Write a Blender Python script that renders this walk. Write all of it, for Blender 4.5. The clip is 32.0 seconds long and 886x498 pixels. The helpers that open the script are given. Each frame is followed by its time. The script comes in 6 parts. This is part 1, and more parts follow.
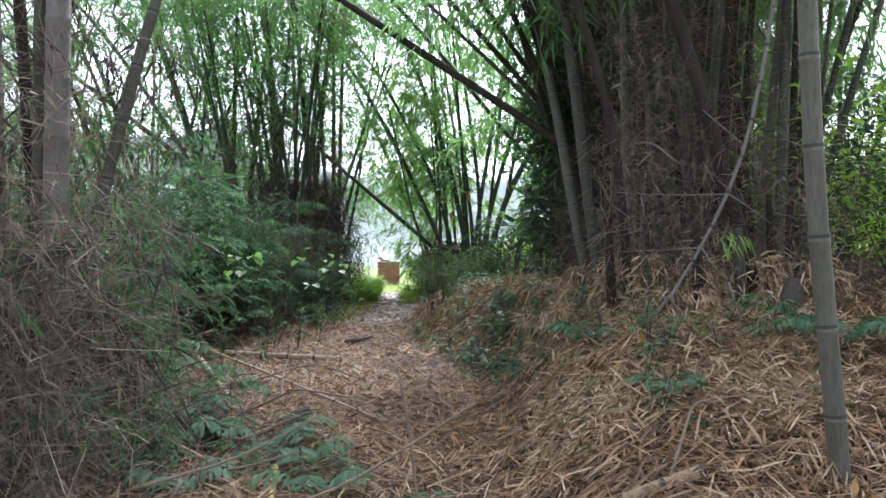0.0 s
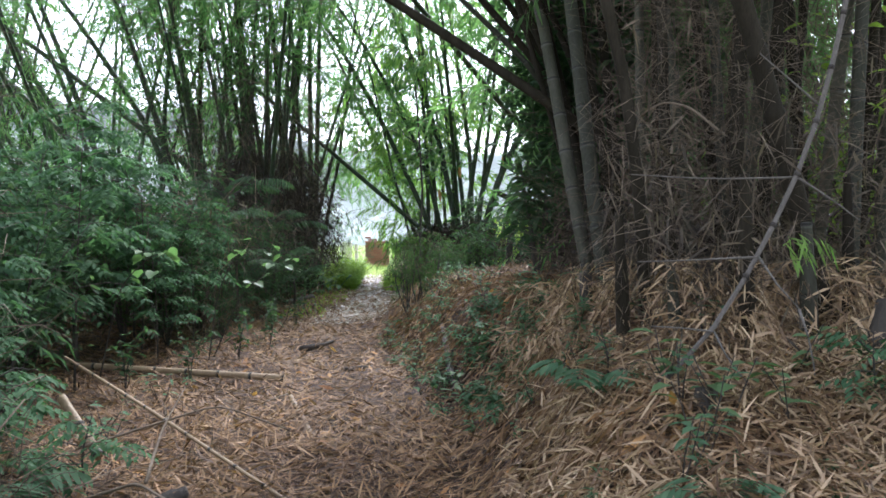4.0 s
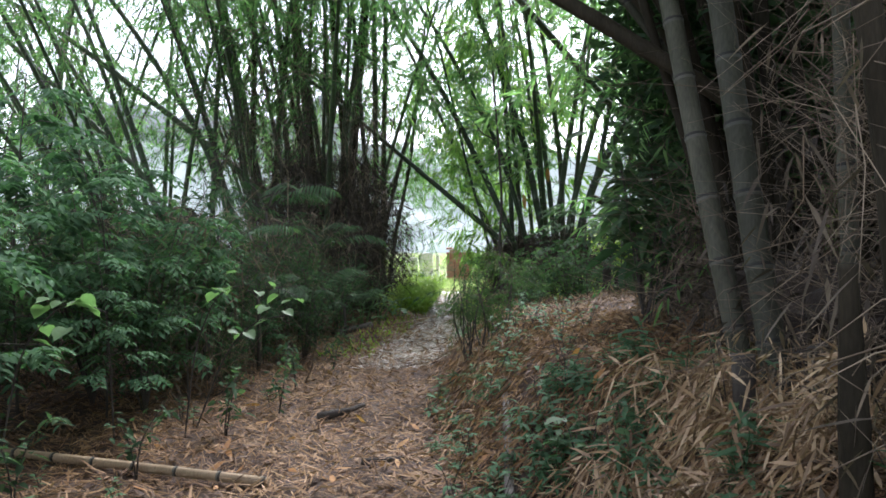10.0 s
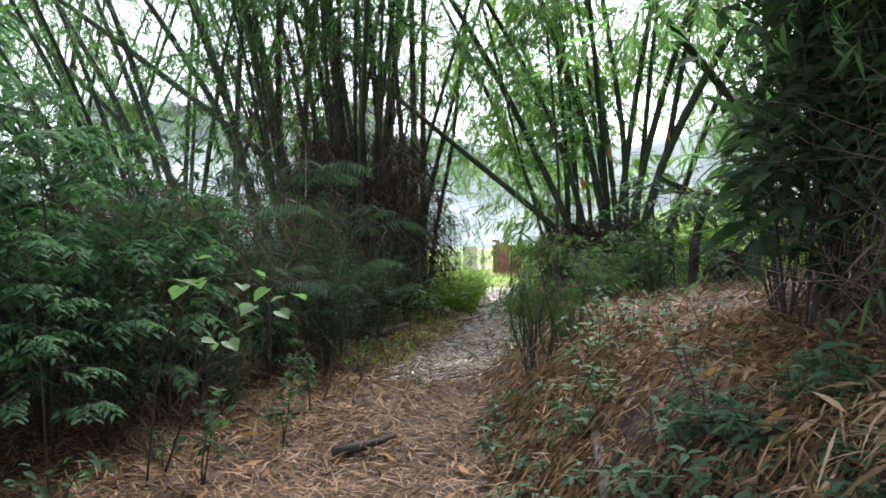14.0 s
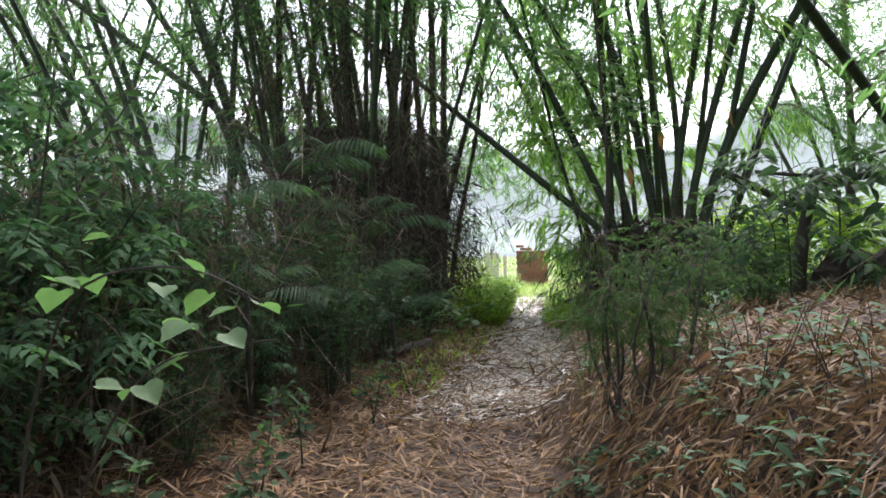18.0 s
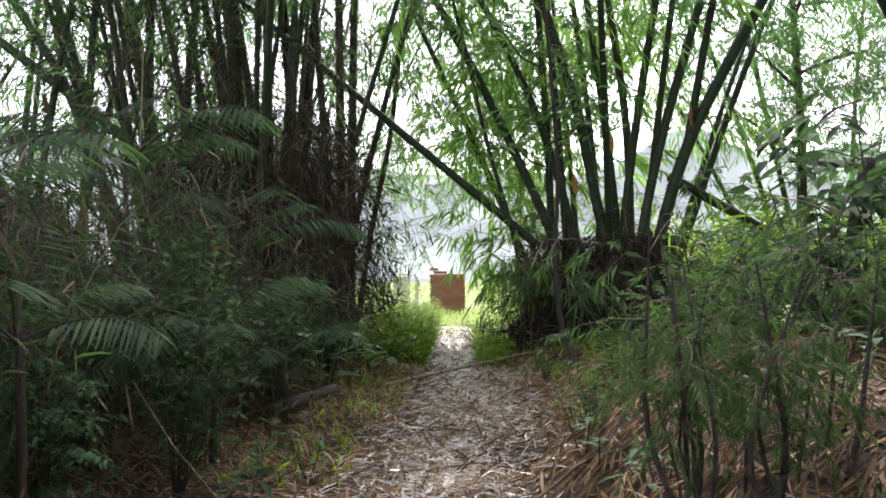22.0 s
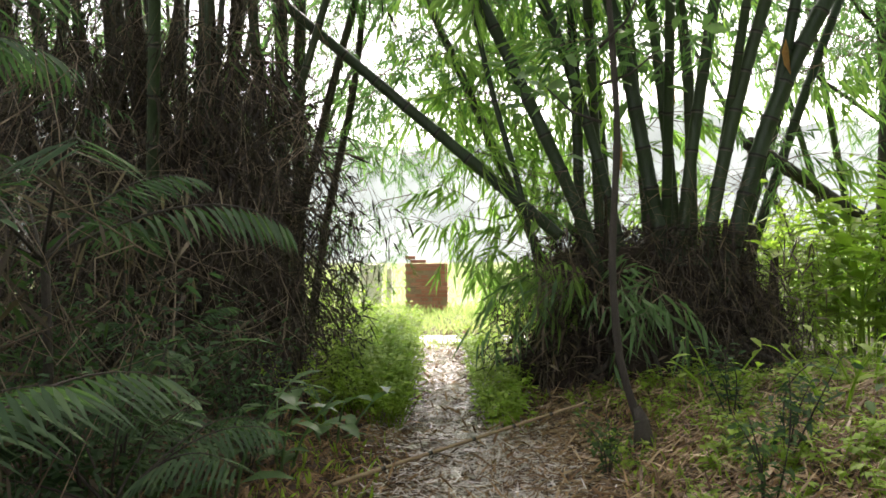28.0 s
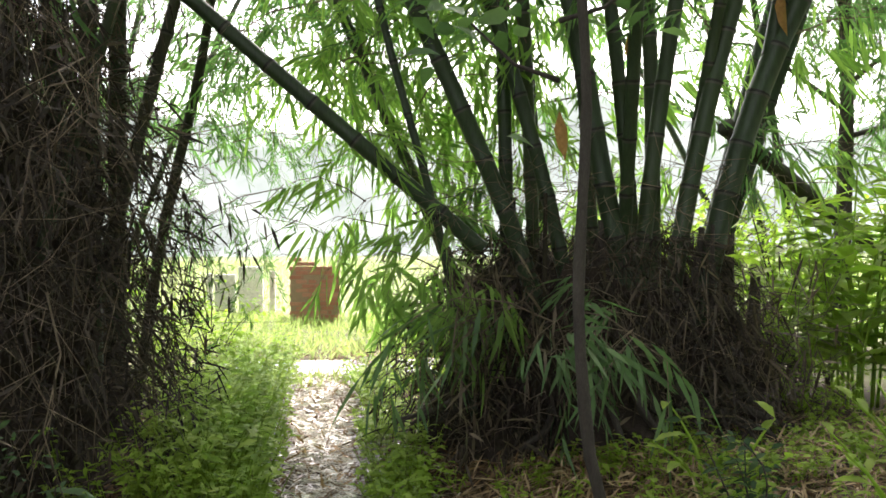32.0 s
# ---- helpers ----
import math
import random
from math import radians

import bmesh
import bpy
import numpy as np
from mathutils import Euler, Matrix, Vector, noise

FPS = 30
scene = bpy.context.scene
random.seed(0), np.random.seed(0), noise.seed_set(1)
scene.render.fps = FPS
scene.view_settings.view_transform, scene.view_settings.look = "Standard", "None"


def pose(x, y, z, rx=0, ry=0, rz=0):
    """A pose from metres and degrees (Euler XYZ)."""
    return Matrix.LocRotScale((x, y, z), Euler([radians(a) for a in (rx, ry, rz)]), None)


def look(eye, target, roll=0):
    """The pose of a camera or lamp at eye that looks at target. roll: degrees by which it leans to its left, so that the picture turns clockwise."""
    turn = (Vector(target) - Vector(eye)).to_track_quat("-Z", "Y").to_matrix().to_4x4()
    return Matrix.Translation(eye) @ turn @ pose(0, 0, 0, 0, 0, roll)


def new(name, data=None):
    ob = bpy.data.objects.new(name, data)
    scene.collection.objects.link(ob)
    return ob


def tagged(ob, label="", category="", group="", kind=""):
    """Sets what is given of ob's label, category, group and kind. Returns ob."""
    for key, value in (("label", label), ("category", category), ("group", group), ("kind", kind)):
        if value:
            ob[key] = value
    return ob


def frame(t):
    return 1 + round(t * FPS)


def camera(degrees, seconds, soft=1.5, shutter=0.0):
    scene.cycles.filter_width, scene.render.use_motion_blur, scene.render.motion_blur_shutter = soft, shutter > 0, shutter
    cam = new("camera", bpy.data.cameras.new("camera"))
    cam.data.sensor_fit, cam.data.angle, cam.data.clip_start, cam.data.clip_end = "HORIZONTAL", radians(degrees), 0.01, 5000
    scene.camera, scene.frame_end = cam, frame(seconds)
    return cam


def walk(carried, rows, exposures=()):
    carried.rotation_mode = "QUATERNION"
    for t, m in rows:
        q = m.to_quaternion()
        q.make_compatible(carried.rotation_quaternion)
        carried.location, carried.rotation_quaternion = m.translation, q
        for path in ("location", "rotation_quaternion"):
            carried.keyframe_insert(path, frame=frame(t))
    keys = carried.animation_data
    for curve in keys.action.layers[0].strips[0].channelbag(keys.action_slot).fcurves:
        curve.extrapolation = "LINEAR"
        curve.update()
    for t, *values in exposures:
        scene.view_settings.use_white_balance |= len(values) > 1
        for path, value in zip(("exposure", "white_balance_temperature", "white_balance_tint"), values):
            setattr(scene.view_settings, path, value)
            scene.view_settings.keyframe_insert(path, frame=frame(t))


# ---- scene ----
cam = camera(56.6, 32.0, soft=1.65)
METRES, EYE, TILT, LEAN, TURN = 17.0, 1.4, 0.0, 0.0, 0.0
EXPOSURES = [(0.0, 2.14, 5650, 19), (6.0, 2.02, 5700, 18), (14.0, 1.97, 5900, 20), (20.0, 1.9, 6080, 22), (22.0, 1.96, 6200, 24), (24.0, 2.0, 6450, 23), (28.0, 2.22, 6800, 20), (32.0, 2.28, 6720, 18)]
ROWS = [
    (0.0, 0.0, 0.0, 0.0, -0.0, 0.0, 0.0),
    (0.5, 0.0016, 0.0116, 0.0014, -0.09, -0.03, 0.04),
    (1.0, 0.0059, 0.0301, -0.002, -0.02, -0.01, 0.06),
    (1.5, 0.0096, 0.0463, 0.003, -0.07, -0.25, -0.03),
    (2.0, 0.0098, 0.064, 0.0011, -0.13, -0.55, -0.09),
    (2.5, 0.0078, 0.0801, 0.0096, -0.15, -0.91, -0.11),
    (3.0, 0.0098, 0.0895, 0.0088, -0.23, -1.46, -0.05),
    (3.5, 0.0167, 0.1048, 0.0103, 0.12, -1.89, 0.12),
    (5.5, 0.027, 0.1606, 0.014, 0.27, -1.87, -0.09),
    (6.0, 0.0335, 0.177, 0.0201, 1.13, -1.66, -0.08),
    (6.5, 0.0367, 0.1861, 0.0187, 2.15, -1.53, -0.06),
    (7.0, 0.035, 0.2051, 0.0203, 3.01, -1.44, 0.01),
    (7.5, 0.0338, 0.2121, 0.0227, 3.41, -1.5, 0.05),
    (8.0, 0.035, 0.2266, 0.0201, 4.07, -1.71, 0.17),
    (8.5, 0.0385, 0.2453, 0.0238, 5.21, -1.75, 0.33),
    (9.0, 0.0394, 0.2556, 0.0223, 6.01, -1.76, 0.37),
    (9.5, 0.0369, 0.2733, 0.0216, 6.63, -1.69, 0.46),
    (10.0, 0.0363, 0.2853, 0.0206, 7.01, -1.59, 0.58),
    (10.5, 0.0391, 0.3028, 0.0197, 7.57, -1.59, 0.71),
    (11.0, 0.04, 0.3136, 0.0187, 8.05, -1.75, 0.77),
    (11.5, 0.0349, 0.3296, 0.0165, 8.43, -1.85, 0.81),
    (12.0, 0.0309, 0.3422, 0.0151, 8.82, -1.95, 0.88),
    (12.5, 0.0286, 0.3595, 0.0126, 9.05, -1.9, 0.94),
    (13.0, 0.0267, 0.3719, 0.0125, 9.43, -1.89, 0.97),
    (13.5, 0.0214, 0.3852, 0.01, 9.75, -1.77, 1.02),
    (14.0, 0.0171, 0.3975, 0.0097, 9.96, -1.73, 1.11),
    (14.5, 0.0163, 0.4125, 0.0081, 10.42, -1.7, 1.24),
    (15.0, 0.0131, 0.425, 0.0064, 10.61, -1.64, 1.18),
    (15.5, 0.0047, 0.442, 0.0048, 10.98, -1.58, 1.17),
    (17.5, -0.0124, 0.5006, -0.0012, 10.79, -1.14, 1.18),
    (18.0, -0.0164, 0.513, -0.0006, 10.71, -0.97, 1.19),
    (18.5, -0.0167, 0.5323, -0.0013, 10.88, -0.58, 1.29),
    (19.0, -0.017, 0.5477, -0.0022, 10.87, -0.27, 1.27),
    (19.5, -0.0216, 0.5658, -0.0032, 10.75, -0.07, 1.24),
    (20.0, -0.0257, 0.5799, -0.0041, 10.54, 0.11, 1.21),
    (20.5, -0.0298, 0.6003, -0.0053, 10.0, 0.31, 1.18),
    (21.0, -0.0334, 0.6145, -0.0055, 8.71, 0.45, 1.13),
    (21.5, -0.0419, 0.6309, -0.0056, 6.32, 0.56, 0.89),
    (22.0, -0.0468, 0.6461, -0.0076, 3.86, 0.77, 0.7),
    (22.5, -0.0475, 0.666, -0.0047, 2.47, 0.89, 0.57),
    (23.0, -0.0493, 0.681, -0.0061, 1.81, 1.03, 0.49),
    (23.5, -0.0523, 0.7004, -0.0016, 1.5, 1.07, 0.46),
    (24.0, -0.053, 0.7132, -0.0007, 1.56, 1.21, 0.51),
    (24.5, -0.0499, 0.7298, 0.0035, 1.75, 1.06, 0.58),
    (25.0, -0.0501, 0.7393, 0.0062, 1.42, 0.62, 0.5),
    (25.5, -0.0534, 0.7544, 0.0078, 1.4, -0.07, 0.43),
    (27.5, -0.0648, 0.8205, 0.0064, 1.74, -1.08, 0.45),
    (28.0, -0.067, 0.8397, 0.0057, 1.9, -1.0, 0.45),
    (28.5, -0.0679, 0.8548, 0.0062, 1.75, -0.91, 0.44),
    (29.0, -0.0706, 0.8761, 0.0084, 1.76, -1.04, 0.45),
    (29.5, -0.0713, 0.8913, 0.0085, 1.95, -1.28, 0.51),
    (30.0, -0.0684, 0.9101, 0.0115, 2.04, -1.44, 0.56),
    (30.5, -0.0676, 0.9249, 0.0116, 1.81, -1.41, 0.53),
    (31.0, -0.0679, 0.9428, 0.0147, 1.18, -1.64, 0.51),
    (31.5, -0.0666, 0.9551, 0.0145, -0.99, -1.83, 0.39),
    (32.0, -0.0621, 0.9663, 0.0145, -4.99, -1.77, 0.13),
]
walk(cam, [(t, pose(0, 0, EYE, TILT, LEAN, TURN) @ pose(METRES * x, METRES * y, METRES * z, 90 + pitch, roll, yaw)) for t, x, y, z, yaw, pitch, roll in ROWS], EXPOSURES)

# ---- light ----
world = bpy.data.worlds.new("overcast_sky")
scene.world = world
world.use_nodes = True
wn, wl = world.node_tree.nodes, world.node_tree.links
sky = wn.new("ShaderNodeTexSky")
sky.sky_type, sky.sun_disc = "NISHITA", False
sky.sun_elevation, sky.sun_rotation = radians(46), radians(14)
sky.air_density, sky.dust_density, sky.ozone_density = 1.0, 3.0, 1.0
veil = wn.new("ShaderNodeHueSaturation")          # cloud cover takes the blue out
veil.inputs["Saturation"].default_value = 0.27
wl.new(sky.outputs[0], veil.inputs["Color"])
wl.new(veil.outputs[0], wn["Background"].inputs["Color"])
wn["Background"].inputs["Strength"].default_value = 0.15
sun = new("sun", bpy.data.lights.new("sun", "SUN"))
sun.data.energy, sun.data.angle, sun.data.color = 2.1, radians(18), (1.0, 0.96, 0.9)
sun.matrix_world = look((6.6, 26.5, 28), (0, 0, 0))


# ---- materials ----
def links(m):
    return m.node_tree.nodes, m.node_tree.links


def surface(name, colours, scale=4.0, rough=0.7, bump=0.3, glow_through=0.0, vary="island", spread=0.35, spec=0.3, stretch=(1, 1, 1)):
    """A rough natural surface: colours mixed by piece and by noise at two sizes; leaves also let light through."""
    m = bpy.data.materials.new(name)
    m.use_nodes = True
    n, l = links(m)
    p = n["Principled BSDF"]
    co = n.new("ShaderNodeTexCoord")
    mp = n.new("ShaderNodeMapping")
    mp.inputs["Scale"].default_value = stretch
    l.new(co.outputs["Object"], mp.inputs["Vector"])
    big, fine = n.new("ShaderNodeTexNoise"), n.new("ShaderNodeTexNoise")
    big.inputs["Scale"].default_value, fine.inputs["Scale"].default_value = scale, scale * 9
    big.inputs["Detail"].default_value = fine.inputs["Detail"].default_value = 4
    for t in (big, fine):
        l.new(mp.outputs[0], t.inputs["Vector"])
    if vary == "island":
        who = n.new("ShaderNodeNewGeometry").outputs["Random Per Island"]
    else:
        who = n.new("ShaderNodeObjectInfo").outputs["Random"]
    mix = n.new("ShaderNodeMath")
    mix.operation = "MULTIPLY_ADD"
    l.new(who, mix.inputs[0])
    mix.inputs[1].default_value = 1 - spread
    sc = n.new("ShaderNodeMath")
    sc.operation = "MULTIPLY"
    l.new(big.outputs["Fac"], sc.inputs[0])
    sc.inputs[1].default_value = spread
    l.new(sc.outputs[0], mix.inputs[2])
    ramp = n.new("ShaderNodeValToRGB")
    e = ramp.color_ramp.elements
    while len(e) < len(colours):
        e.new(0.5)
    for i, c in enumerate(colours):
        e[i].position = i / max(1, len(colours) - 1)
        e[i].color = (*c, 1)
    l.new(mix.outputs[0], ramp.inputs[0])
    dirt = n.new("ShaderNodeMix")
    dirt.data_type, dirt.blend_type = "RGBA", "MULTIPLY"
    dirt.inputs["Factor"].default_value = 0.55
    l.new(ramp.outputs[0], dirt.inputs[6])
    grain = n.new("ShaderNodeMapRange")
    grain.inputs["From Min"].default_value, grain.inputs["From Max"].default_value = 0.3, 0.7
    grain.inputs["To Min"].default_value, grain.inputs["To Max"].default_value = 0.55, 1.25
    l.new(fine.outputs["Fac"], grain.inputs["Value"])
    l.new(grain.outputs[0], dirt.inputs[7])
    l.new(dirt.outputs[2], p.inputs["Base Color"])
    p.inputs["Roughness"].default_value = rough
    p.inputs["Specular IOR Level"].default_value = spec
    if bump:
        b = n.new("ShaderNodeBump")
        b.inputs["Strength"].default_value, b.inputs["Distance"].default_value = bump, 0.02
        l.new(fine.outputs["Fac"], b.inputs["Height"])
        l.new(b.outputs[0], p.inputs["Normal"])
    if glow_through:
        tr, mx = n.new("ShaderNodeBsdfTranslucent"), n.new("ShaderNodeMixShader")
        warm = n.new("ShaderNodeMix")
        warm.data_type, warm.blend_type = "RGBA", "MULTIPLY"
        warm.inputs["Factor"].default_value = 1.0
        l.new(dirt.outputs[2], warm.inputs[6])
        warm.inputs[7].default_value = (1.34, 1.64, 1.0, 1)
        l.new(warm.outputs[2], tr.inputs["Color"])
        mx.inputs[0].default_value = glow_through
        l.new(p.outputs[0], mx.inputs[1])
        l.new(tr.outputs[0], mx.inputs[2])
        l.new(mx.outputs[0], n["Material Output"].inputs["Surface"])
    return m


M_CULM = surface("bamboo_green", [(0.018, 0.032, 0.015), (0.034, 0.056, 0.023), (0.066, 0.085, 0.042)], 2.5, 0.45, 0.1, vary="object", spread=0.5, stretch=(3, 3, 0.6))
M_CULM_OLD = surface("bamboo_grey", [(0.026, 0.028, 0.019), (0.06, 0.06, 0.04), (0.13, 0.125, 0.088)], 3, 0.65, 0.2, vary="object", spread=0.55, spec=0.15, stretch=(3, 3, 0.6))
M_CULM_DRY = surface("bamboo_dry", [(0.14, 0.1, 0.055), (0.26, 0.19, 0.105), (0.36, 0.28, 0.17)], 4, 0.6, 0.2, vary="object", spread=0.6, stretch=(3, 3, 0.6))
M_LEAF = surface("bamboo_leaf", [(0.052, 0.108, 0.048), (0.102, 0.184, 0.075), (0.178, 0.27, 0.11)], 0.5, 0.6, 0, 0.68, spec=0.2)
# bamboo leaf again, its colour raised to look lit from behind
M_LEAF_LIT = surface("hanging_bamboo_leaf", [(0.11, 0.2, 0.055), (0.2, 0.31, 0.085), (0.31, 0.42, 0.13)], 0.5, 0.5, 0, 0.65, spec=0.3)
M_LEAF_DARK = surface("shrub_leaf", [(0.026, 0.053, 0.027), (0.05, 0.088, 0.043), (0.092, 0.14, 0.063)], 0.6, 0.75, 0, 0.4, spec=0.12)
M_LEAF_PALE = surface("broad_leaf", [(0.06, 0.115, 0.045), (0.1, 0.175, 0.07), (0.17, 0.25, 0.11)], 1.0, 0.5, 0.1, 0.4, spec=0.3)
# lime brighter than real leaves, with the open light painted in
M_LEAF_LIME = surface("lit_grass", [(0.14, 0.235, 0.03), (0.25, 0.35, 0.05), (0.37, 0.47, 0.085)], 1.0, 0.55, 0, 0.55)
M_FERN = surface("fern_leaf", [(0.042, 0.095, 0.046), (0.08, 0.15, 0.078), (0.125, 0.21, 0.11)], 1.0, 0.7, 0, 0.4, spec=0.15)
M_FERN_DARK = surface("seedling_leaf", [(0.034, 0.067, 0.026), (0.062, 0.105, 0.04), (0.1, 0.152, 0.058)], 1.0, 0.75, 0, 0.4, spec=0.12)
# litter leaf whitened to carry the sky's reflection off wet leaves
M_LEAF_SHEEN = surface("bleached_leaf", [(0.36, 0.3, 0.26), (0.6, 0.535, 0.475), (0.8, 0.75, 0.69)], 1.2, 0.25, 0.1, 0.12, spec=0.7)
M_NODE = surface("bamboo_joint", [(0.035, 0.036, 0.026), (0.075, 0.074, 0.054), (0.135, 0.13, 0.1)], 3, 0.6, 0.2, vary="object", spread=0.4)
M_LITTER = surface("dry_bamboo_leaf", [(0.02, 0.012, 0.007), (0.07, 0.04, 0.02), (0.18, 0.106, 0.05), (0.32, 0.2, 0.097), (0.54, 0.385, 0.215)], 1.2, 0.65, 0.1, 0.1, spec=0.2, spread=0.5)
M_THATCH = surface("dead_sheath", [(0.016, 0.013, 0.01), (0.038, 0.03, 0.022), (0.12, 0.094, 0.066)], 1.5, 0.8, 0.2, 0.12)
M_STRAW = surface("dry_straw", [(0.035, 0.021, 0.011), (0.14, 0.088, 0.045), (0.3, 0.2, 0.107), (0.46, 0.33, 0.19), (0.64, 0.51, 0.325)], 1.5, 0.55, 0.1, 0.12, spec=0.35)
M_GREY_LEAF = surface("withered_leaf", [(0.035, 0.027, 0.018), (0.085, 0.066, 0.044), (0.23, 0.18, 0.12)], 1.5, 0.7, 0.1, 0.2)
M_COMPOUND = surface("compound_leaf", [(0.032, 0.073, 0.036), (0.062, 0.125, 0.06), (0.115, 0.195, 0.098)], 0.8, 0.75, 0, 0.35, spec=0.12)
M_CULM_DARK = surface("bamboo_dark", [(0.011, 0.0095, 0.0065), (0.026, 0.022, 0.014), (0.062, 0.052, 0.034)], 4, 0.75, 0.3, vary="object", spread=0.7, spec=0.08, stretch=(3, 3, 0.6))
M_PALE_BARK = surface("pale_bark", [(0.09, 0.08, 0.065), (0.15, 0.135, 0.11), (0.23, 0.21, 0.175)], 6, 0.85, 0.5, vary="object", spread=0.7, stretch=(3, 3, 0.6))
M_TWIG = surface("dry_twig", [(0.06, 0.044, 0.028), (0.125, 0.096, 0.062), (0.3, 0.235, 0.155)], 2.0, 0.8, 0.2)
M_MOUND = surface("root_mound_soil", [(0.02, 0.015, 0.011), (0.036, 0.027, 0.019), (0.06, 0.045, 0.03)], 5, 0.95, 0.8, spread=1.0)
M_NODE_DARK = surface("bamboo_joint_scar", [(0.012, 0.012, 0.009), (0.025, 0.024, 0.018), (0.045, 0.043, 0.032)], 3, 0.7, 0.2, vary="object", spread=0.4)
M_SHEATH = surface("rust_sheath", [(0.2, 0.09, 0.035), (0.34, 0.17, 0.06), (0.45, 0.26, 0.1)], 4, 0.7, 0.2, 0.3)
M_CULM_YELLOW = surface("bamboo_yellow", [(0.3, 0.22, 0.05), (0.42, 0.32, 0.09), (0.52, 0.42, 0.16)], 4, 0.5, 0.2, vary="object", spread=0.6, stretch=(3, 3, 0.6))
M_BARK = surface("bark", [(0.03, 0.026, 0.02), (0.06, 0.052, 0.04), (0.1, 0.088, 0.07)], 8, 0.85, 0.6, vary="object", spread=0.7, stretch=(3, 3, 0.7))


def ground_material():
    """Leaf mould under the bamboo, passing into grass out in the open."""
    m = surface("leaf_mould", [(0.016, 0.01, 0.006), (0.036, 0.022, 0.013), (0.065, 0.04, 0.023), (0.1, 0.064, 0.036)], 3.0, 0.85, 0.8, spread=1.0)
    n, l = links(m)
    pos, sep = n.new("ShaderNodeNewGeometry"), n.new("ShaderNodeSeparateXYZ")
    l.new(pos.outputs["Position"], sep.inputs[0])
    patch = n.new("ShaderNodeTexNoise")
    patch.inputs["Scale"].default_value = 0.6
    l.new(pos.outputs["Position"], patch.inputs["Vector"])
    edge = n.new("ShaderNodeMath")
    edge.operation = "MULTIPLY_ADD"
    edge.inputs[1].default_value = 14.0
    l.new(patch.outputs["Fac"], edge.inputs[0])
    wide, away, far = n.new("ShaderNodeMath"), n.new("ShaderNodeMath"), n.new("ShaderNodeMath")
    wide.operation, away.operation, far.operation = "ABSOLUTE", "MULTIPLY", "MAXIMUM"
    away.inputs[1].default_value = 2.2
    l.new(sep.outputs["X"], wide.inputs[0])
    l.new(wide.outputs[0], away.inputs[0])
    l.new(away.outputs[0], far.inputs[0])
    l.new(sep.outputs["Y"], far.inputs[1])
    l.new(far.outputs[0], edge.inputs[2])
    step = n.new("ShaderNodeMapRange")
    step.inputs["From Min"].default_value, step.inputs["From Max"].default_value = 31.0, 37.0
    l.new(edge.outputs[0], step.inputs["Value"])
    turf = n.new("ShaderNodeValToRGB")
    turf.color_ramp.elements[0].color, turf.color_ramp.elements[1].color = (0.09, 0.125, 0.04, 1), (0.24, 0.28, 0.11, 1)
    l.new(n["Noise Texture.001"].outputs["Fac"], turf.inputs[0])
    mix = n.new("ShaderNodeMix")
    mix.data_type = "RGBA"
    l.new(step.outputs[0], mix.inputs["Factor"])
    p = n["Principled BSDF"]
    l.new(p.inputs["Base Color"].links[0].from_socket, mix.inputs[6])
    l.new(turf.outputs[0], mix.inputs[7])
    l.new(mix.outputs[2], p.inputs["Base Color"])
    return m


M_GROUND = ground_material()


# ---- mesh tools ----
def smooth(a, b, v):
    t = np.clip((v - a) / (b - a), 0, 1)
    return t * t * (3 - 2 * t)


def toe(y):
    return np.interp(y, [0, 3, 5, 7.5, 9, 11, 13.6, 15, 17, 20, 23, 30], [0.5, 0.1, 0.2, 0.5, 0.3, -0.3, -0.75, -0.95, -0.6, -0.4, -0.6, -0.8])


def ground_z(x, y):
    """Height of the ground: a level path with a leafy bank along its right side."""
    x, y = np.asarray(x, float), np.asarray(y, float)
    bank = np.interp(y, [-2, 0, 3, 4.5, 6, 8, 11, 13.6, 15.5, 18, 21, 26], [0.1, 0.14, 0.24, 0.4, 0.68, 0.95, 0.85, 0.75, 0.7, 0.35, 0.25, 0.0])
    over = x - toe(y)
    near = smooth(-14, -6, x) * smooth(16, 7, x) * smooth(40, 27, y) * smooth(-30, -10, y)
    h = bank * smooth(0, 1.2, over) + np.clip(over - 1.2, 0, 4) * 0.12 * smooth(24, 17, y) * smooth(3, 7, y)
    h = h + np.clip(-2.2 - x, 0, 4) * 0.06
    bumps = 0.035 * np.sin(2.3 * x + 1.1 * y) * np.sin(1.7 * y - 0.8 * x) + 0.02 * np.sin(5.1 * x - 2.0 * y) * np.sin(4.3 * y + x)
    return (h + bumps) * near


def gz(x, y):
    return float(ground_z(x, y))


def mesh_of(name, verts, loops, starts, mats, smooth_faces=False, slots=None):
    me = bpy.data.meshes.new(name)
    verts, loops, starts = np.asarray(verts, np.float32).reshape(-1, 3), np.asarray(loops, np.int32), np.asarray(starts, np.int32)
    me.vertices.add(len(verts))
    me.vertices.foreach_set("co", verts.ravel())
    me.loops.add(len(loops))
    me.loops.foreach_set("vertex_index", loops)
    me.polygons.add(len(starts))
    me.polygons.foreach_set("loop_start", starts)
    if smooth_faces:
        me.polygons.foreach_set("use_smooth", np.ones(len(starts), bool))
    for m in mats:
        me.materials.append(m)
    if slots is not None:
        me.polygons.foreach_set("material_index", np.asarray(slots, np.int32))
    me.update(calc_edges=True)
    return me


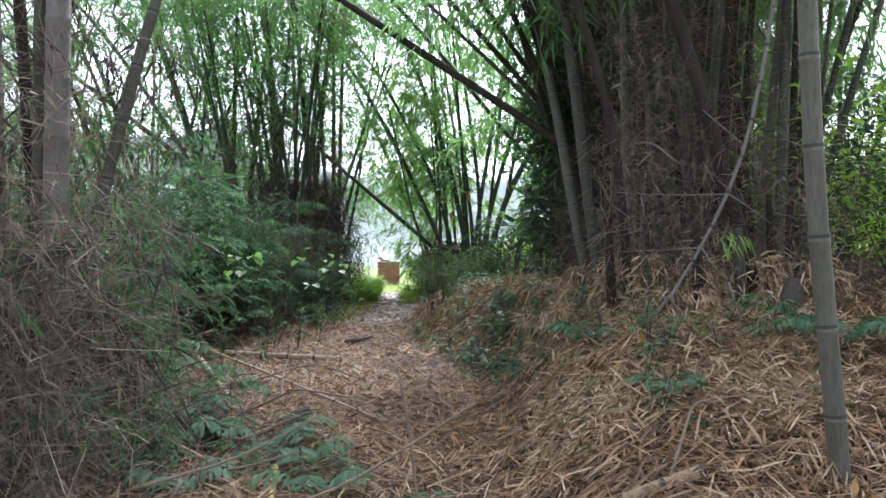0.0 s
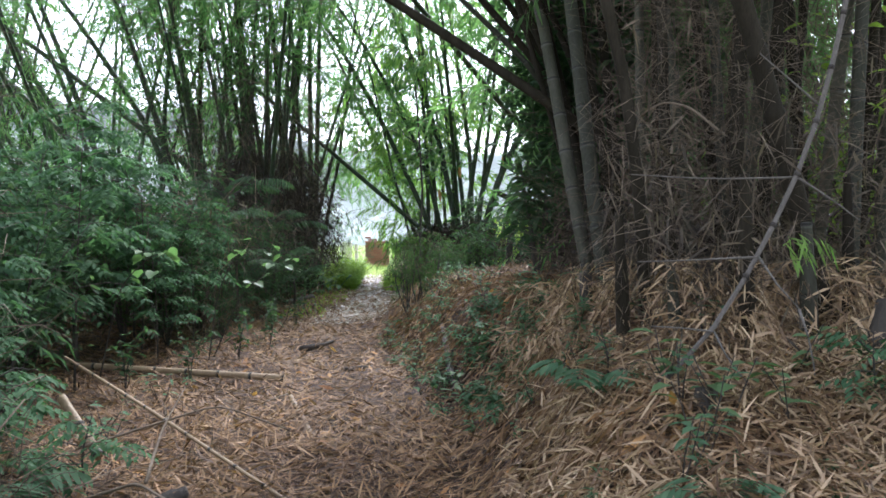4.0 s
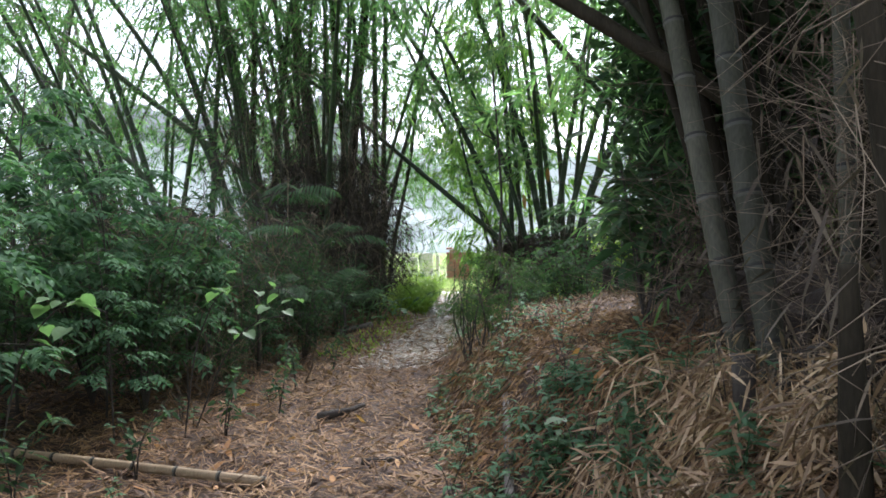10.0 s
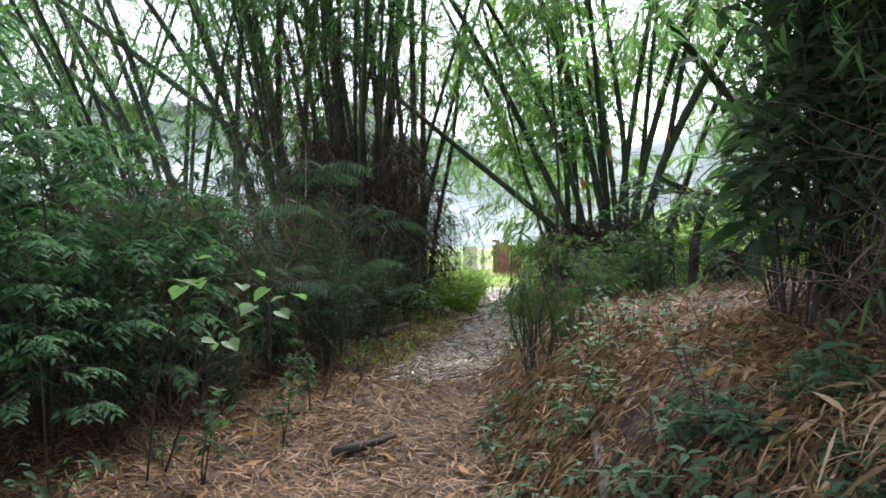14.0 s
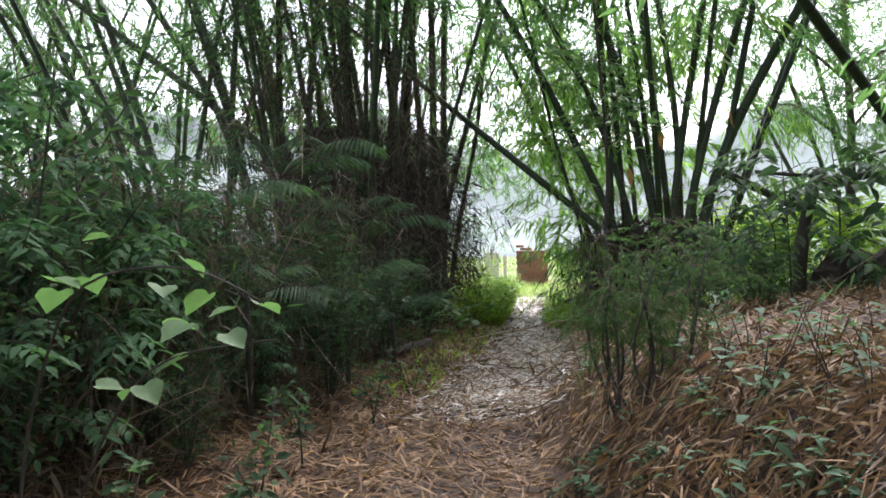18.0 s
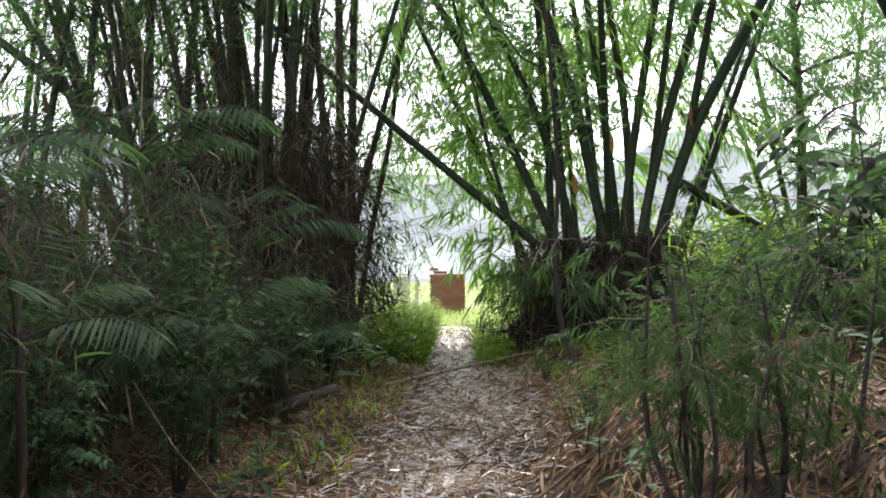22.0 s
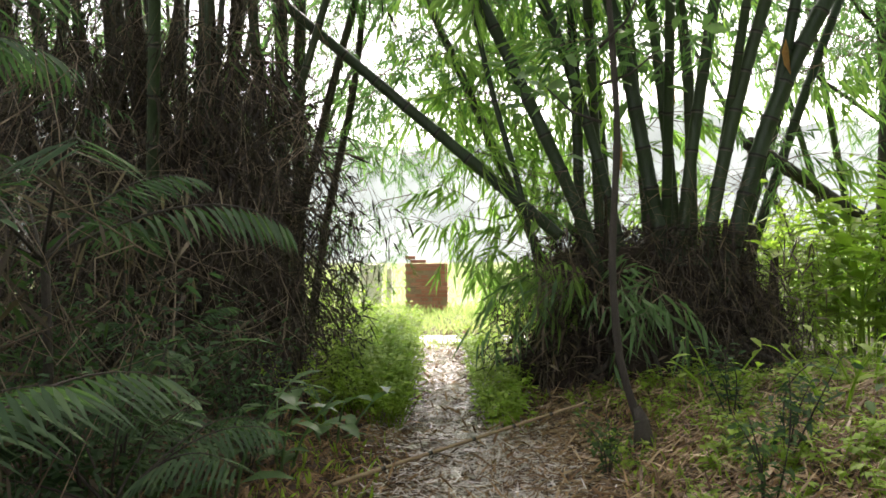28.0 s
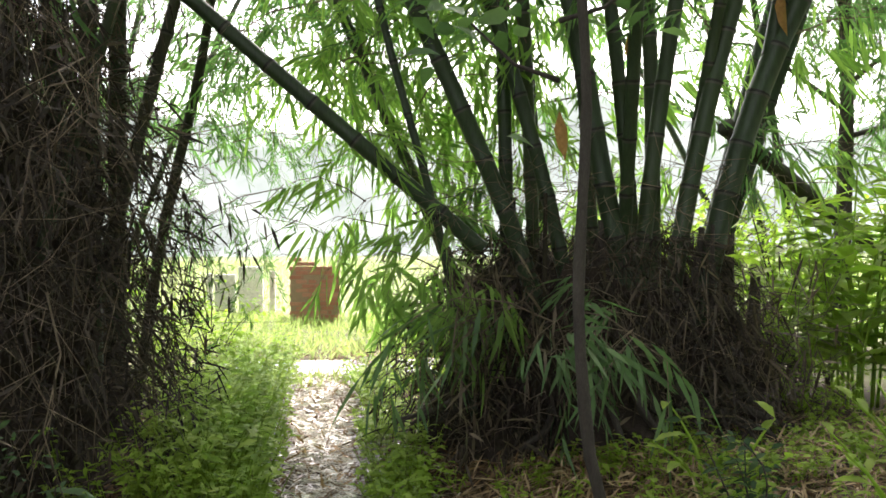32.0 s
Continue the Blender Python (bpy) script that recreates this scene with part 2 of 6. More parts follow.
class Heap:
    """Gathers many small pieces into one mesh."""

    def __init__(self):
        self.v, self.l, self.s, self.nv, self.nl, self.m = [], [], [], 0, 0, []

    def add(self, v, faces, slot=0):
        v = np.asarray(v, float).reshape(-1, 3)
        self.v.append(v)
        for f in faces:
            self.s.append([self.nl])
            self.l.append(np.asarray(f) + self.nv)
            self.nl += len(f)
        self.m.append(np.full(len(faces), slot))
        self.nv += len(v)

    def add_many(self, v, template, slot=0):
        """v: (pieces, verts, 3); template: the faces of one piece."""
        n, k = v.shape[:2]
        flat = np.concatenate([np.asarray(f) for f in template])
        sizes = np.array([len(f) for f in template])
        begin = np.concatenate([[0], np.cumsum(sizes)[:-1]])
        self.v.append(v.reshape(-1, 3))
        self.l.append((flat[None] + (np.arange(n) * k)[:, None]).ravel() + self.nv)
        self.s.append((begin[None] + (np.arange(n) * len(flat))[:, None]).ravel() + self.nl)
        self.m.append(np.full(n * len(template), slot))
        self.nv += n * k
        self.nl += n * len(flat)

    def mesh(self, name, *mats, smooth_faces=False):
        return mesh_of(name, np.concatenate(self.v), np.concatenate(self.l), np.concatenate(self.s), mats, smooth_faces, np.concatenate(self.m))


BLADE = [(0, 1, 2), (1, 3, 4, 2), (3, 5, 4)]
FOLDED = [(0, 1, 2), (0, 2, 3), (1, 4, 5, 2), (2, 5, 6, 3), (4, 7, 5), (5, 7, 6)]
rng = np.random.default_rng(7)


def unit(v):
    return v / np.maximum(np.linalg.norm(v, axis=-1, keepdims=True), 1e-9)


def blades(heap, at, way, length, width, sag=0.15, flat=0.0, slot=0, r=rng):
    """Narrow leaves: one each at the rows of at, pointing along way."""
    n = len(at)
    way = unit(way)
    ref = r.normal(size=(n, 3)) * (1 - flat) + np.array([0, 0, 1.0]) * flat
    side = unit(np.cross(way, ref))
    up = np.cross(side, way)
    length = np.broadcast_to(length, n)[:, None]
    width = np.broadcast_to(width, n)[:, None]
    bend = -np.array([0, 0, 1.0]) * length * sag
    a, b, c = at + way * length * 0.3 + bend * 0.12, at + way * length * 0.68 + bend * 0.5, at + way * length + bend
    v = np.stack([at, a - side * width * 0.5, a + side * width * 0.5, b - side * width * 0.36 + up * width * 0.1, b + side * width * 0.36 + up * width * 0.1, c], 1)
    heap.add_many(v, BLADE, slot)


def broad(heap, at, way, length, width, sag=0.2, flat=0.6, fold=0.18, slot=0, r=rng):
    """Broad leaves folded along the midrib."""
    n = len(at)
    way = unit(way)
    ref = r.normal(size=(n, 3)) * (1 - flat) + np.array([0, 0, 1.0]) * flat
    side = unit(np.cross(way, ref))
    up = np.cross(side, way)
    length, width = np.broadcast_to(length, n)[:, None], np.broadcast_to(width, n)[:, None]
    bend = -np.array([0, 0, 1.0]) * length * sag
    a, b, c = at + way * length * 0.35 + bend * 0.12, at + way * length * 0.7 + bend * 0.5, at + way * length + bend
    w1, w2, lift = side * width * 0.5, side * width * 0.38, up * width * fold
    v = np.stack([at, a - w1 + lift, a, a + w1 + lift, b - w2 + lift, b, b + w2 + lift, c], 1)
    heap.add_many(v, FOLDED, slot)


def tube(heap, pts, radii, sides=6, cap=True, slot=0):
    """A round stem along the rows of pts."""
    pts = np.asarray(pts, float)
    n = len(pts)
    radii = np.broadcast_to(radii, n)
    d = unit(np.gradient(pts, axis=0))
    ref = np.array([1.0, 0, 0]) if abs(d[0][0]) < 0.8 else np.array([0, 1.0, 0])
    u = unit(np.cross(d, ref))
    w = np.cross(d, u)
    ang = np.arange(sides) * 2 * math.pi / sides
    ring = pts[:, None] + radii[:, None, None] * (np.cos(ang)[None, :, None] * u[:, None] + np.sin(ang)[None, :, None] * w[:, None])
    faces = [(i * sides + j, i * sides + (j + 1) % sides, (i + 1) * sides + (j + 1) % sides, (i + 1) * sides + j) for i in range(n - 1) for j in range(sides)]
    if cap:
        faces += [tuple(range(sides))[::-1], tuple(range((n - 1) * sides, n * sides))]
    heap.add(ring.reshape(-1, 3), faces, slot)


def twigs(heap, starts, ways, length, radius, r=rng, slot=0):
    """Thin crooked three-sided twigs."""
    n = len(starts)
    ways = unit(ways)
    length, radius = np.broadcast_to(length, n)[:, None], np.broadcast_to(radius, n)[:, None]
    p0, p1 = starts, starts + ways * length * 0.5 + r.normal(size=(n, 3)) * length * 0.09
    p2 = p1 + (ways + r.normal(size=(n, 3)) * 0.42) * length * 0.5
    u = unit(np.cross(ways, r.normal(size=(n, 3))))
    w = np.cross(ways, u)
    v = []
    for p, k in ((p0, 1.0), (p1, 0.75), (p2, 0.35)):
        for a in (0, 2.094, 4.189):
            v.append(p + radius * k * (math.cos(a) * u + math.sin(a) * w))
    faces = [(b * 3 + j, b * 3 + (j + 1) % 3, b * 3 + 3 + (j + 1) % 3, b * 3 + 3 + j) for b in (0, 1) for j in range(3)]
    heap.add_many(np.stack(v, 1), faces, slot)


def part(name, me, parent, label=""):
    ob = new(name, me)
    ob.parent = parent
    return tagged(ob, label) if label else ob


def thing(name, at, label, category, group="", kind=""):
    ob = new(name)
    ob.empty_display_size = 0.2
    ob.location = at
    return tagged(ob, label, category, group, kind)


# ---- bamboo ----
def culm_line(base, lean, length, arch, r, n=None):
    """Points from base along lean, bending over towards the lean as it rises."""
    base, lean = np.asarray(base, float), np.asarray(lean, float)
    n = n or max(4, int(length / 0.38))
    s = np.linspace(0, 1, n + 1)
    d = unit(np.array([lean[0], lean[1], 1.0]))
    flat = np.array([d[0], d[1], 0]) + np.append(r.normal(size=2) * 0.04, 0)
    pts = base + s[:, None] * length * d + (s ** 2.2)[:, None] * length * arch * (flat / max(0.05, np.linalg.norm(flat)) - np.array([0, 0, 0.35]))
    return pts


def culm_mesh(pts, radius, mat, sides=8, taper=0.75, tag="culm"):
    """A jointed stem: each joint has a raised ring, each length between slightly waisted."""
    n = len(pts)
    line, rad = [], []
    for i in range(n):
        k = radius * (1 - taper * (i / (n - 1)) ** 1.5)
        if i:
            back = pts[i - 1] - pts[i]
            back = back / np.linalg.norm(back)
            line += [pts[i] + back * 0.022, pts[i] + back * 0.006]
            rad += [k * 1.0, k * 1.08]
        line += [pts[i] - (back * 0.01 if i else 0)]
        rad += [k * (1.04 if i else 1.05)]
        if i < n - 1:
            nxt = pts[i + 1] - pts[i]
            line += [pts[i] + nxt * 0.09]
            rad += [k * 0.965]
    h = Heap()
    tube(h, np.array(line), np.array(rad), sides)
    slot = np.zeros(len(h.m[0]), int)
    for i in range(1, n):
        at = (2 + 4 * (i - 1)) * sides
        slot[at:at + sides] = 1
        slot[at + sides:at + 2 * sides] = 2
    h.m[0] = slot
    plain = mat in (M_BARK, M_CULM_DARK, M_PALE_BARK)
    return h.mesh(tag, mat, mat if plain else M_NODE, mat if plain else M_NODE_DARK, smooth_faces=True)


def spray_mesh(seed, count=46, reach=0.95, leaf=0.17, width=0.021, mat=None, droop=0.5):
    """A side branch with drooping fingers of narrow leaves."""
    r = np.random.default_rng(seed)
    h = Heap()
    stem = np.array([[0, 0, 0], [0.35, 0, 0.10], [0.7, 0, 0.10], [1.0, 0, 0.0]]) * reach
    stem[1:, 1] += r.normal(size=3) * 0.06
    tube(h, stem, [0.006, 0.005, 0.003, 0.0015], 4, False, 1)
    fingers = 7
    per = count // fingers
    for i in range(fingers):
        t = 0.2 + 0.8 * i / (fingers - 1)
        p = np.array([np.interp(t, [0, 0.35, 0.7, 1], stem[:, k]) for k in range(3)])
        w = unit(np.array([0.6, r.normal() * 0.8, r.normal() * 0.35 - 0.2]))
        ln = reach * r.uniform(0.25, 0.5)
        end = p + w * ln - np.array([0, 0, ln * droop * 0.6])
        tube(h, [p, (p + end) / 2 + np.array([0, 0, 0.03]), end], [0.003, 0.002, 0.001], 3, False, 1)
        s = np.linspace(0.25, 1, per)[:, None]
        at = p + (end - p) * s
        sway = np.where(np.arange(per) % 2, 1.0, -1.0)[:, None] * np.cross(w, [0, 0, 1.0])[None]
        way = w[None] * 0.7 + sway * r.uniform(0.2, 0.8, (per, 1)) + np.array([0, 0, -droop])[None] * r.uniform(0.3, 1.6, (per, 1)) + r.normal(size=(per, 3)) * 0.2
        blades(h, at, way, leaf * r.uniform(0.65, 1.2, per), width * r.uniform(0.8, 1.2, per), 0.25, 0.5, 0, r)
    return h.mesh("leaf_spray", mat or M_LEAF, M_TWIG)


SPRAYS = [spray_mesh(100 + i, 56 + 14 * (i % 3), 0.9 + 0.12 * i, 0.16, 0.02) for i in range(6)]
SPRAYS_DENSE = [spray_mesh(130 + i, 98, 1.0 + 0.1 * i, 0.15, 0.02) for i in range(4)]
SPRAYS_FINE = [spray_mesh(120 + i, 98, 1.1 + 0.1 * i, 0.12, 0.016) for i in range(4)]


FAR = set()          # clumps and trees that stay far off: the leaves of each stem are one mesh
READ = {}


def read_mesh(me):
    """Corners, faces and materials of a mesh, as arrays."""
    if me.name not in READ:
        v, l = np.empty(len(me.vertices) * 3, np.float32), np.empty(len(me.loops), np.int32)
        s, m = np.empty(len(me.polygons), np.int32), np.empty(len(me.polygons), np.int32)
        me.vertices.foreach_get("co", v)
        me.loops.foreach_get("vertex_index", l)
        me.polygons.foreach_get("loop_start", s)
        me.polygons.foreach_get("material_index", m)
        READ[me.name] = (v.reshape(-1, 3).astype(float), l, s, m)
    return READ[me.name]


def leaf_mass(parent, rows, name="foliage", label=""):
    """Many leafy side branches as one mesh; rows of mesh, place, turn and size."""
    h = Heap()
    for me, p, turn, k in rows:
        v, l, s, m = read_mesh(me)
        h.v.append(v @ (np.array(turn.to_matrix()).T * k) + p)
        h.l.append(l + h.nv)
        h.s.append(s + h.nl)
        h.m.append(m)
        h.nv += len(v)
        h.nl += len(l)
    return tagged(part(name, h.mesh(name, *rows[0][0].materials), parent, label), kind="stuff")


def add_sprays(culm, pts, count, low, high, r, size=(0.8, 1.5), pool=None):
    """Leafy side branches on one culm, as parts of it."""
    n = len(pts) - 1
    pool = pool or SPRAYS
    rows = []
    for _ in range(count):
        s = r.uniform(low, high)
        i = min(n - 1, int(s * n))
        p = pts[i] + (pts[i + 1] - pts[i]) * (s * n - i)
        rows.append((pool[r.integers(len(pool))], p, Euler((r.normal() * 0.3, r.normal() * 0.35 + 0.1, r.uniform(0, 6.283))), r.uniform(*size)))
    if culm.parent.name in FAR:
        if rows:
            leaf_mass(culm, rows)
        return
    for me, p, turn, k in rows:
        ob = new("leaf_spray", me)
        ob.parent = culm
        ob.matrix_basis = Matrix.LocRotScale(tuple(p), turn, (k, k, k))


def bamboo(clump, base, lean, length, radius, mat, r, arch=0.12, sprays=8, low=0.35, high=1.0, size=(0.8, 1.5), pool=None, sides=8):
    """One culm of a clump with its leaf sprays; coordinates are the world's, less the clump's place."""
    o = np.array(clump.location)
    pts = culm_line(np.asarray(base) - o, lean, length, arch, r)
    ob = part("culm", culm_mesh(pts, radius, mat, sides), clump)
    add_sprays(ob, pts, sprays, low, high, r, size, pool)
    return ob


def mound_mesh(rx, ry, h, seed, name="root_mound", mat=None):
    """A lumpy heap of roots and old sheaths."""
    r = np.random.default_rng(seed)
    bm = bmesh.new()
    bmesh.ops.create_icosphere(bm, subdivisions=4, radius=1)
    off = Vector(r.uniform(-9, 9, 3))
    for v in bm.verts:
        k = 1 + 0.42 * noise.noise(v.co * 1.8 + off) + 0.2 * noise.noise(v.co * 5 + off) + 0.08 * noise.noise(v.co * 15 + off)
        z = v.co.z
        v.co = Vector((v.co.x * rx * k, v.co.y * ry * k, max(z, -0.25) * h * k))
    me = bpy.data.meshes.new(name)
    bm.to_mesh(me)
    bm.free()
    me.materials.append(mat or M_MOUND)
    return me


def thatch(clump, rx, ry, h, count, seed, name="dead_leaf_skirt", mat=None, length=(0.25, 0.6), out=0.25, top=1.0, mess=0.55, width=(0.006, 0.022)):
    """Dead leaves and sheaths that hang round the foot of a clump."""
    r = np.random.default_rng(seed)
    a, z = r.uniform(0, 6.283, count), r.uniform(0, top, count) ** 0.9
    k = np.sqrt(np.clip(1 - (z * 0.85) ** 2, 0.05, 1)) * r.uniform(0.82, 1.15, count) * (1 + 0.16 * np.sin(3 * a + seed) + 0.10 * np.sin(7 * a + 2 * seed + 4 * z))
    at = np.stack([np.cos(a) * rx * k, np.sin(a) * ry * k, z * h], 1)
    way = np.stack([np.cos(a) * out, np.sin(a) * out, -r.uniform(0.2, 0.9, count)], 1) + r.normal(size=(count, 3)) * mess
    hp = Heap()
    blades(hp, at, way, r.uniform(*length, count), r.uniform(*width, count), 0.25, 0.1, 0, r)
    return tagged(part(name, hp.mesh(name, mat or M_THATCH), clump, "matted dead brown leaves and sheaths"), kind="stuff")


def brush(clump, box, count, seed, length=(0.3, 1.1), radius=(0.002, 0.006), name="dry_twig_tangle", tilt=0.7):
    """A tangle of dry side twigs inside a box, given less the clump's place."""
    r = np.random.default_rng(seed)
    (x0, x1), (y0, y1), (z0, z1) = box
    at = np.stack([r.uniform(x0, x1, count), r.uniform(y0, y1, count), z0 + (z1 - z0) * r.uniform(0, 1, count) ** 1.3], 1)
    way = r.normal(size=(count, 3)) * np.array([1, 1, tilt])
    hp = Heap()
    twigs(hp, at, way, r.uniform(*length, count), r.uniform(*radius, count), r)
    return tagged(part(name, hp.mesh(name, M_TWIG), clump, "tangled leafless dry bamboo twigs"), kind="stuff")


def fan(clump, centre, spread, count, r, lean, length, radius, mats, arch=0.12, sprays=8, low=0.35, bias=(0, 0), **more):
    """Many culms from one root, leaning out from its middle."""
    for _ in range(count):
        a, k = r.uniform(0, 6.283), math.sqrt(r.uniform(0, 1))
        dx, dy = math.cos(a) * k, math.sin(a) * k
        x, y = centre[0] + dx * spread[0], centre[1] + dy * spread[1]
        l = (dx * lean + bias[0] + r.normal() * 0.07, dy * lean + bias[1] + r.normal() * 0.07)
        bamboo(clump, (x, y, gz(x, y) - 0.1), l, r.uniform(*length), r.uniform(*radius), mats[r.integers(len(mats))], r, arch * r.uniform(0.4, 1.6), sprays, low, **more)


# ---- ground ----
def axis(fine0, fine1, step, far):
    inner = np.arange(fine0, fine1 + step / 2, step)
    grow = step * 1.35 ** np.arange(1, 60)
    grow = np.cumsum(grow)
    grow = grow[grow < far]
    return np.concatenate([fine0 - grow[::-1], inner, fine1 + grow])


gx, gy = axis(-6, 6, 0.11, 3000), axis(-3, 30, 0.11, 3000)
X, Y = np.meshgrid(gx, gy)
Z = ground_z(X, Y)
nx, ny = len(gx), len(gy)
ii, jj = np.meshgrid(np.arange(nx - 1), np.arange(ny - 1))
q = (jj * nx + ii).ravel()
quads = np.stack([q, q + 1, q + nx + 1, q + nx], 1)
ground = new("ground", mesh_of("ground", np.stack([X, Y, Z], -1), quads.ravel(), np.arange(len(quads)) * 4, [M_GROUND], True))
tagged(ground, "brown leaf-mould forest floor with a bank along the path", "ground", kind="structure")


def litter(count, x0, x1, y0, y1, seed, name, length=(0.06, 0.17), label="", lift=0.02, tilt=0.32, mat=None, width=(0.008, 0.02)):
    r = np.random.default_rng(seed)
    x, y = r.uniform(x0, x1, count) + r.normal(size=count) * 0.35, r.uniform(y0, y1, count) + r.normal(size=count) * 0.35
    a = r.uniform(0, 6.283, count)
    z = ground_z(x, y) + r.uniform(0.0, lift * 2, count)
    way = np.stack([np.cos(a), np.sin(a), r.normal(size=count) * tilt], 1)
    e = 0.05
    slope = np.stack([(ground_z(x + e, y) - ground_z(x - e, y)) / (2 * e), (ground_z(x, y + e) - ground_z(x, y - e)) / (2 * e)], 1)
    way[:, 2] += (way[:, :2] * slope).sum(1)
    h = Heap()
    blades(h, np.stack([x, y, z + np.abs(way[:, 2]) * 0.03], 1), way, r.uniform(*length, count), r.uniform(*width, count), 0.05, 0.75, 0, r)
    return tagged(new(name, h.mesh(name, mat or M_LITTER)), label or "fallen dry tan bamboo leaves covering the path", "leaf litter", kind="stuff")


litter(38000, -3.0, 3.4, 0.9, 5.2, 11, "leaf_litter", (0.08, 0.26), width=(0.006, 0.017))
litter(34000, -3.0, 3.4, 5.2, 9.0, 19, "leaf_litter", (0.08, 0.24), width=(0.006, 0.018))
litter(9000, -2.4, 2.8, 1.4, 5.4, 22, "straw", (0.12, 0.32), "long pale dry bamboo strips strewn on the ground", 0.03, 0.25, M_STRAW, (0.006, 0.016))
litter(60000, -3.4, 2.8, 9.0, 20.0, 12, "leaf_litter", (0.07, 0.22), width=(0.006, 0.018))


def straw_heap(count, y0, y1, x0, x1, seed, lift=0.1, mat=None, length=(0.07, 0.2)):
    """Broad dry leaves tumbled thickly over the bank, thinner towards its toe and in patches."""
    r = np.random.default_rng(seed)
    y = r.uniform(y0, y1, count)
    x = toe(y) + x0 + (x1 - x0) * r.uniform(0, 1, count) ** 0.8
    keep = np.sin(3.1 * x + 1.7 * y) * np.sin(2.3 * y - 1.3 * x) + r.normal(size=count) * 0.5 > -0.35
    x, y = x[keep], y[keep]
    n = len(x)
    a = r.uniform(0, 6.283, n)
    way = np.stack([np.cos(a), np.sin(a), r.normal(size=n) * 0.55], 1)
    e = 0.05
    slope = np.stack([(ground_z(x + e, y) - ground_z(x - e, y)) / (2 * e), (ground_z(x, y + e) - ground_z(x, y - e)) / (2 * e)], 1)
    way[:, 2] += (way[:, :2] * slope).sum(1) * 0.7
    h = Heap()
    blades(h, np.stack([x, y, ground_z(x, y) + r.uniform(0.01, lift, n)], 1), way, r.uniform(*length, n), r.uniform(0.006, 0.016, n), 0.12, 0.35, 0, r)
    return tagged(new("straw", h.mesh("straw", mat or M_STRAW)), "long tan dry bamboo leaves tumbled over the bank", "leaf litter", kind="stuff")


straw_heap(27000, 4.5, 9.5, 0.3, 2.6, 17)
straw_heap(13000, 9.5, 12.9, 0.1, 2.4, 18, mat=M_LITTER, length=(0.05, 0.14))

litter(420, -2.6, 2.8, 1.4, 14.0, 23, "fallen_leaves", (0.08, 0.18), "larger curled rust-brown leaves on the litter", 0.03, 0.35, M_SHEATH, (0.028, 0.05))

# strip of whitened leaves down the path: sheen painted as colour
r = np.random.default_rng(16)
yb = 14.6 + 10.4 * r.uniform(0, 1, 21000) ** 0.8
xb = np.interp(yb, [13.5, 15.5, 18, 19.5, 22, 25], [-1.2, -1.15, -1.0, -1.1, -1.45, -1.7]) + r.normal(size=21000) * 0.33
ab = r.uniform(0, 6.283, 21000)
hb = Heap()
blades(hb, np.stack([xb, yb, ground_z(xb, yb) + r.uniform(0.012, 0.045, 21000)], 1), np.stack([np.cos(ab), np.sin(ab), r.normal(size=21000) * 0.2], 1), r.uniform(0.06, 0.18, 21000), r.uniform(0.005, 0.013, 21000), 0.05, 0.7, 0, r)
tagged(new("leaf_litter", hb.mesh("leaf_litter", M_LEAF_SHEEN)), "fallen bamboo leaves along the trodden path, whitened with painted sky sheen", "leaf litter", kind="stuff")
litter(12000, -0.6, 2.8, 17.8, 21.8, 20, "leaf_litter", (0.08, 0.24), "tan straw strewn before the root mound", 0.03, 0.3, M_STRAW, (0.006, 0.018))
litter(16000, -7.0, -3.0, 4.5, 14.0, 14, "leaf_litter")
litter(26000, -7.5, 6.5, -3.5, 6.0, 24, "leaf_litter", (0.08, 0.24), width=(0.007, 0.02))
litter(16000, -9.0, -4.0, 5.0, 22.0, 25, "leaf_litter", (0.08, 0.24), width=(0.008, 0.022))
litter(9000, 3.0, 6.0, 3.0, 14.0, 15, "leaf_litter")
litter(18000, -3.0, 0.6, 20.0, 27.0, 13, "leaf_litter")

# ---- bamboo clumps ----
def clump_at(x, y, label, far=False):
    ob = thing("bamboo_clump", (x, y, gz(x, y)), label, "bamboo", "bamboo clumps by the path")
    if far:
        FAR.add(ob.name)
    return ob


def resample(pts, step):
    pts = np.asarray(pts, float)
    d = np.concatenate([[0], np.cumsum(np.linalg.norm(np.diff(pts, axis=0), axis=1))])
    s = np.linspace(0, d[-1], max(3, int(d[-1] / step) + 1))
    return np.stack([np.interp(s, d, pts[:, k]) for k in range(3)], 1)


def eased(pts, times=2):
    """Rounds the bends of a line."""
    for _ in range(times):
        pts[1:-1] = pts[1:-1] * 0.5 + (pts[:-2] + pts[2:]) * 0.25
    return pts


def stalk(clump, pts, radius, mat, r, up=6.0, sprays=8, low=0.4, size=(0.8, 1.5), pool=None, label="", foot=True, step=0.36, sides=10, droop=0.03):
    """A culm through known places, carried down to the ground and on upwards."""
    pts = [np.array(p, float) for p in pts]
    d0, d1 = unit(pts[1] - pts[0]), unit(pts[-1] - pts[-2])
    if foot:
        drop = (pts[0][2] - gz(pts[0][0], pts[0][1]) + 0.1) / max(d0[2], 0.3)
        pts.insert(0, pts[0] - d0 * np.array([0.6, 0.6, 1]) * drop)
    for k in range(int(up)):
        d1 = unit(d1 + np.array([d1[0], d1[1], 0]) * droop * (k + 1) - np.array([0, 0, 0.02 * k]))
        pts.append(pts[-1] + d1)
    line = eased(resample(pts, step)) - np.array(clump.location)
    ob = part("culm", culm_mesh(line, radius, mat, sides, 0.5), clump, label)
    add_sprays(ob, line, sprays, low, 1.0, r, size, pool)
    return ob


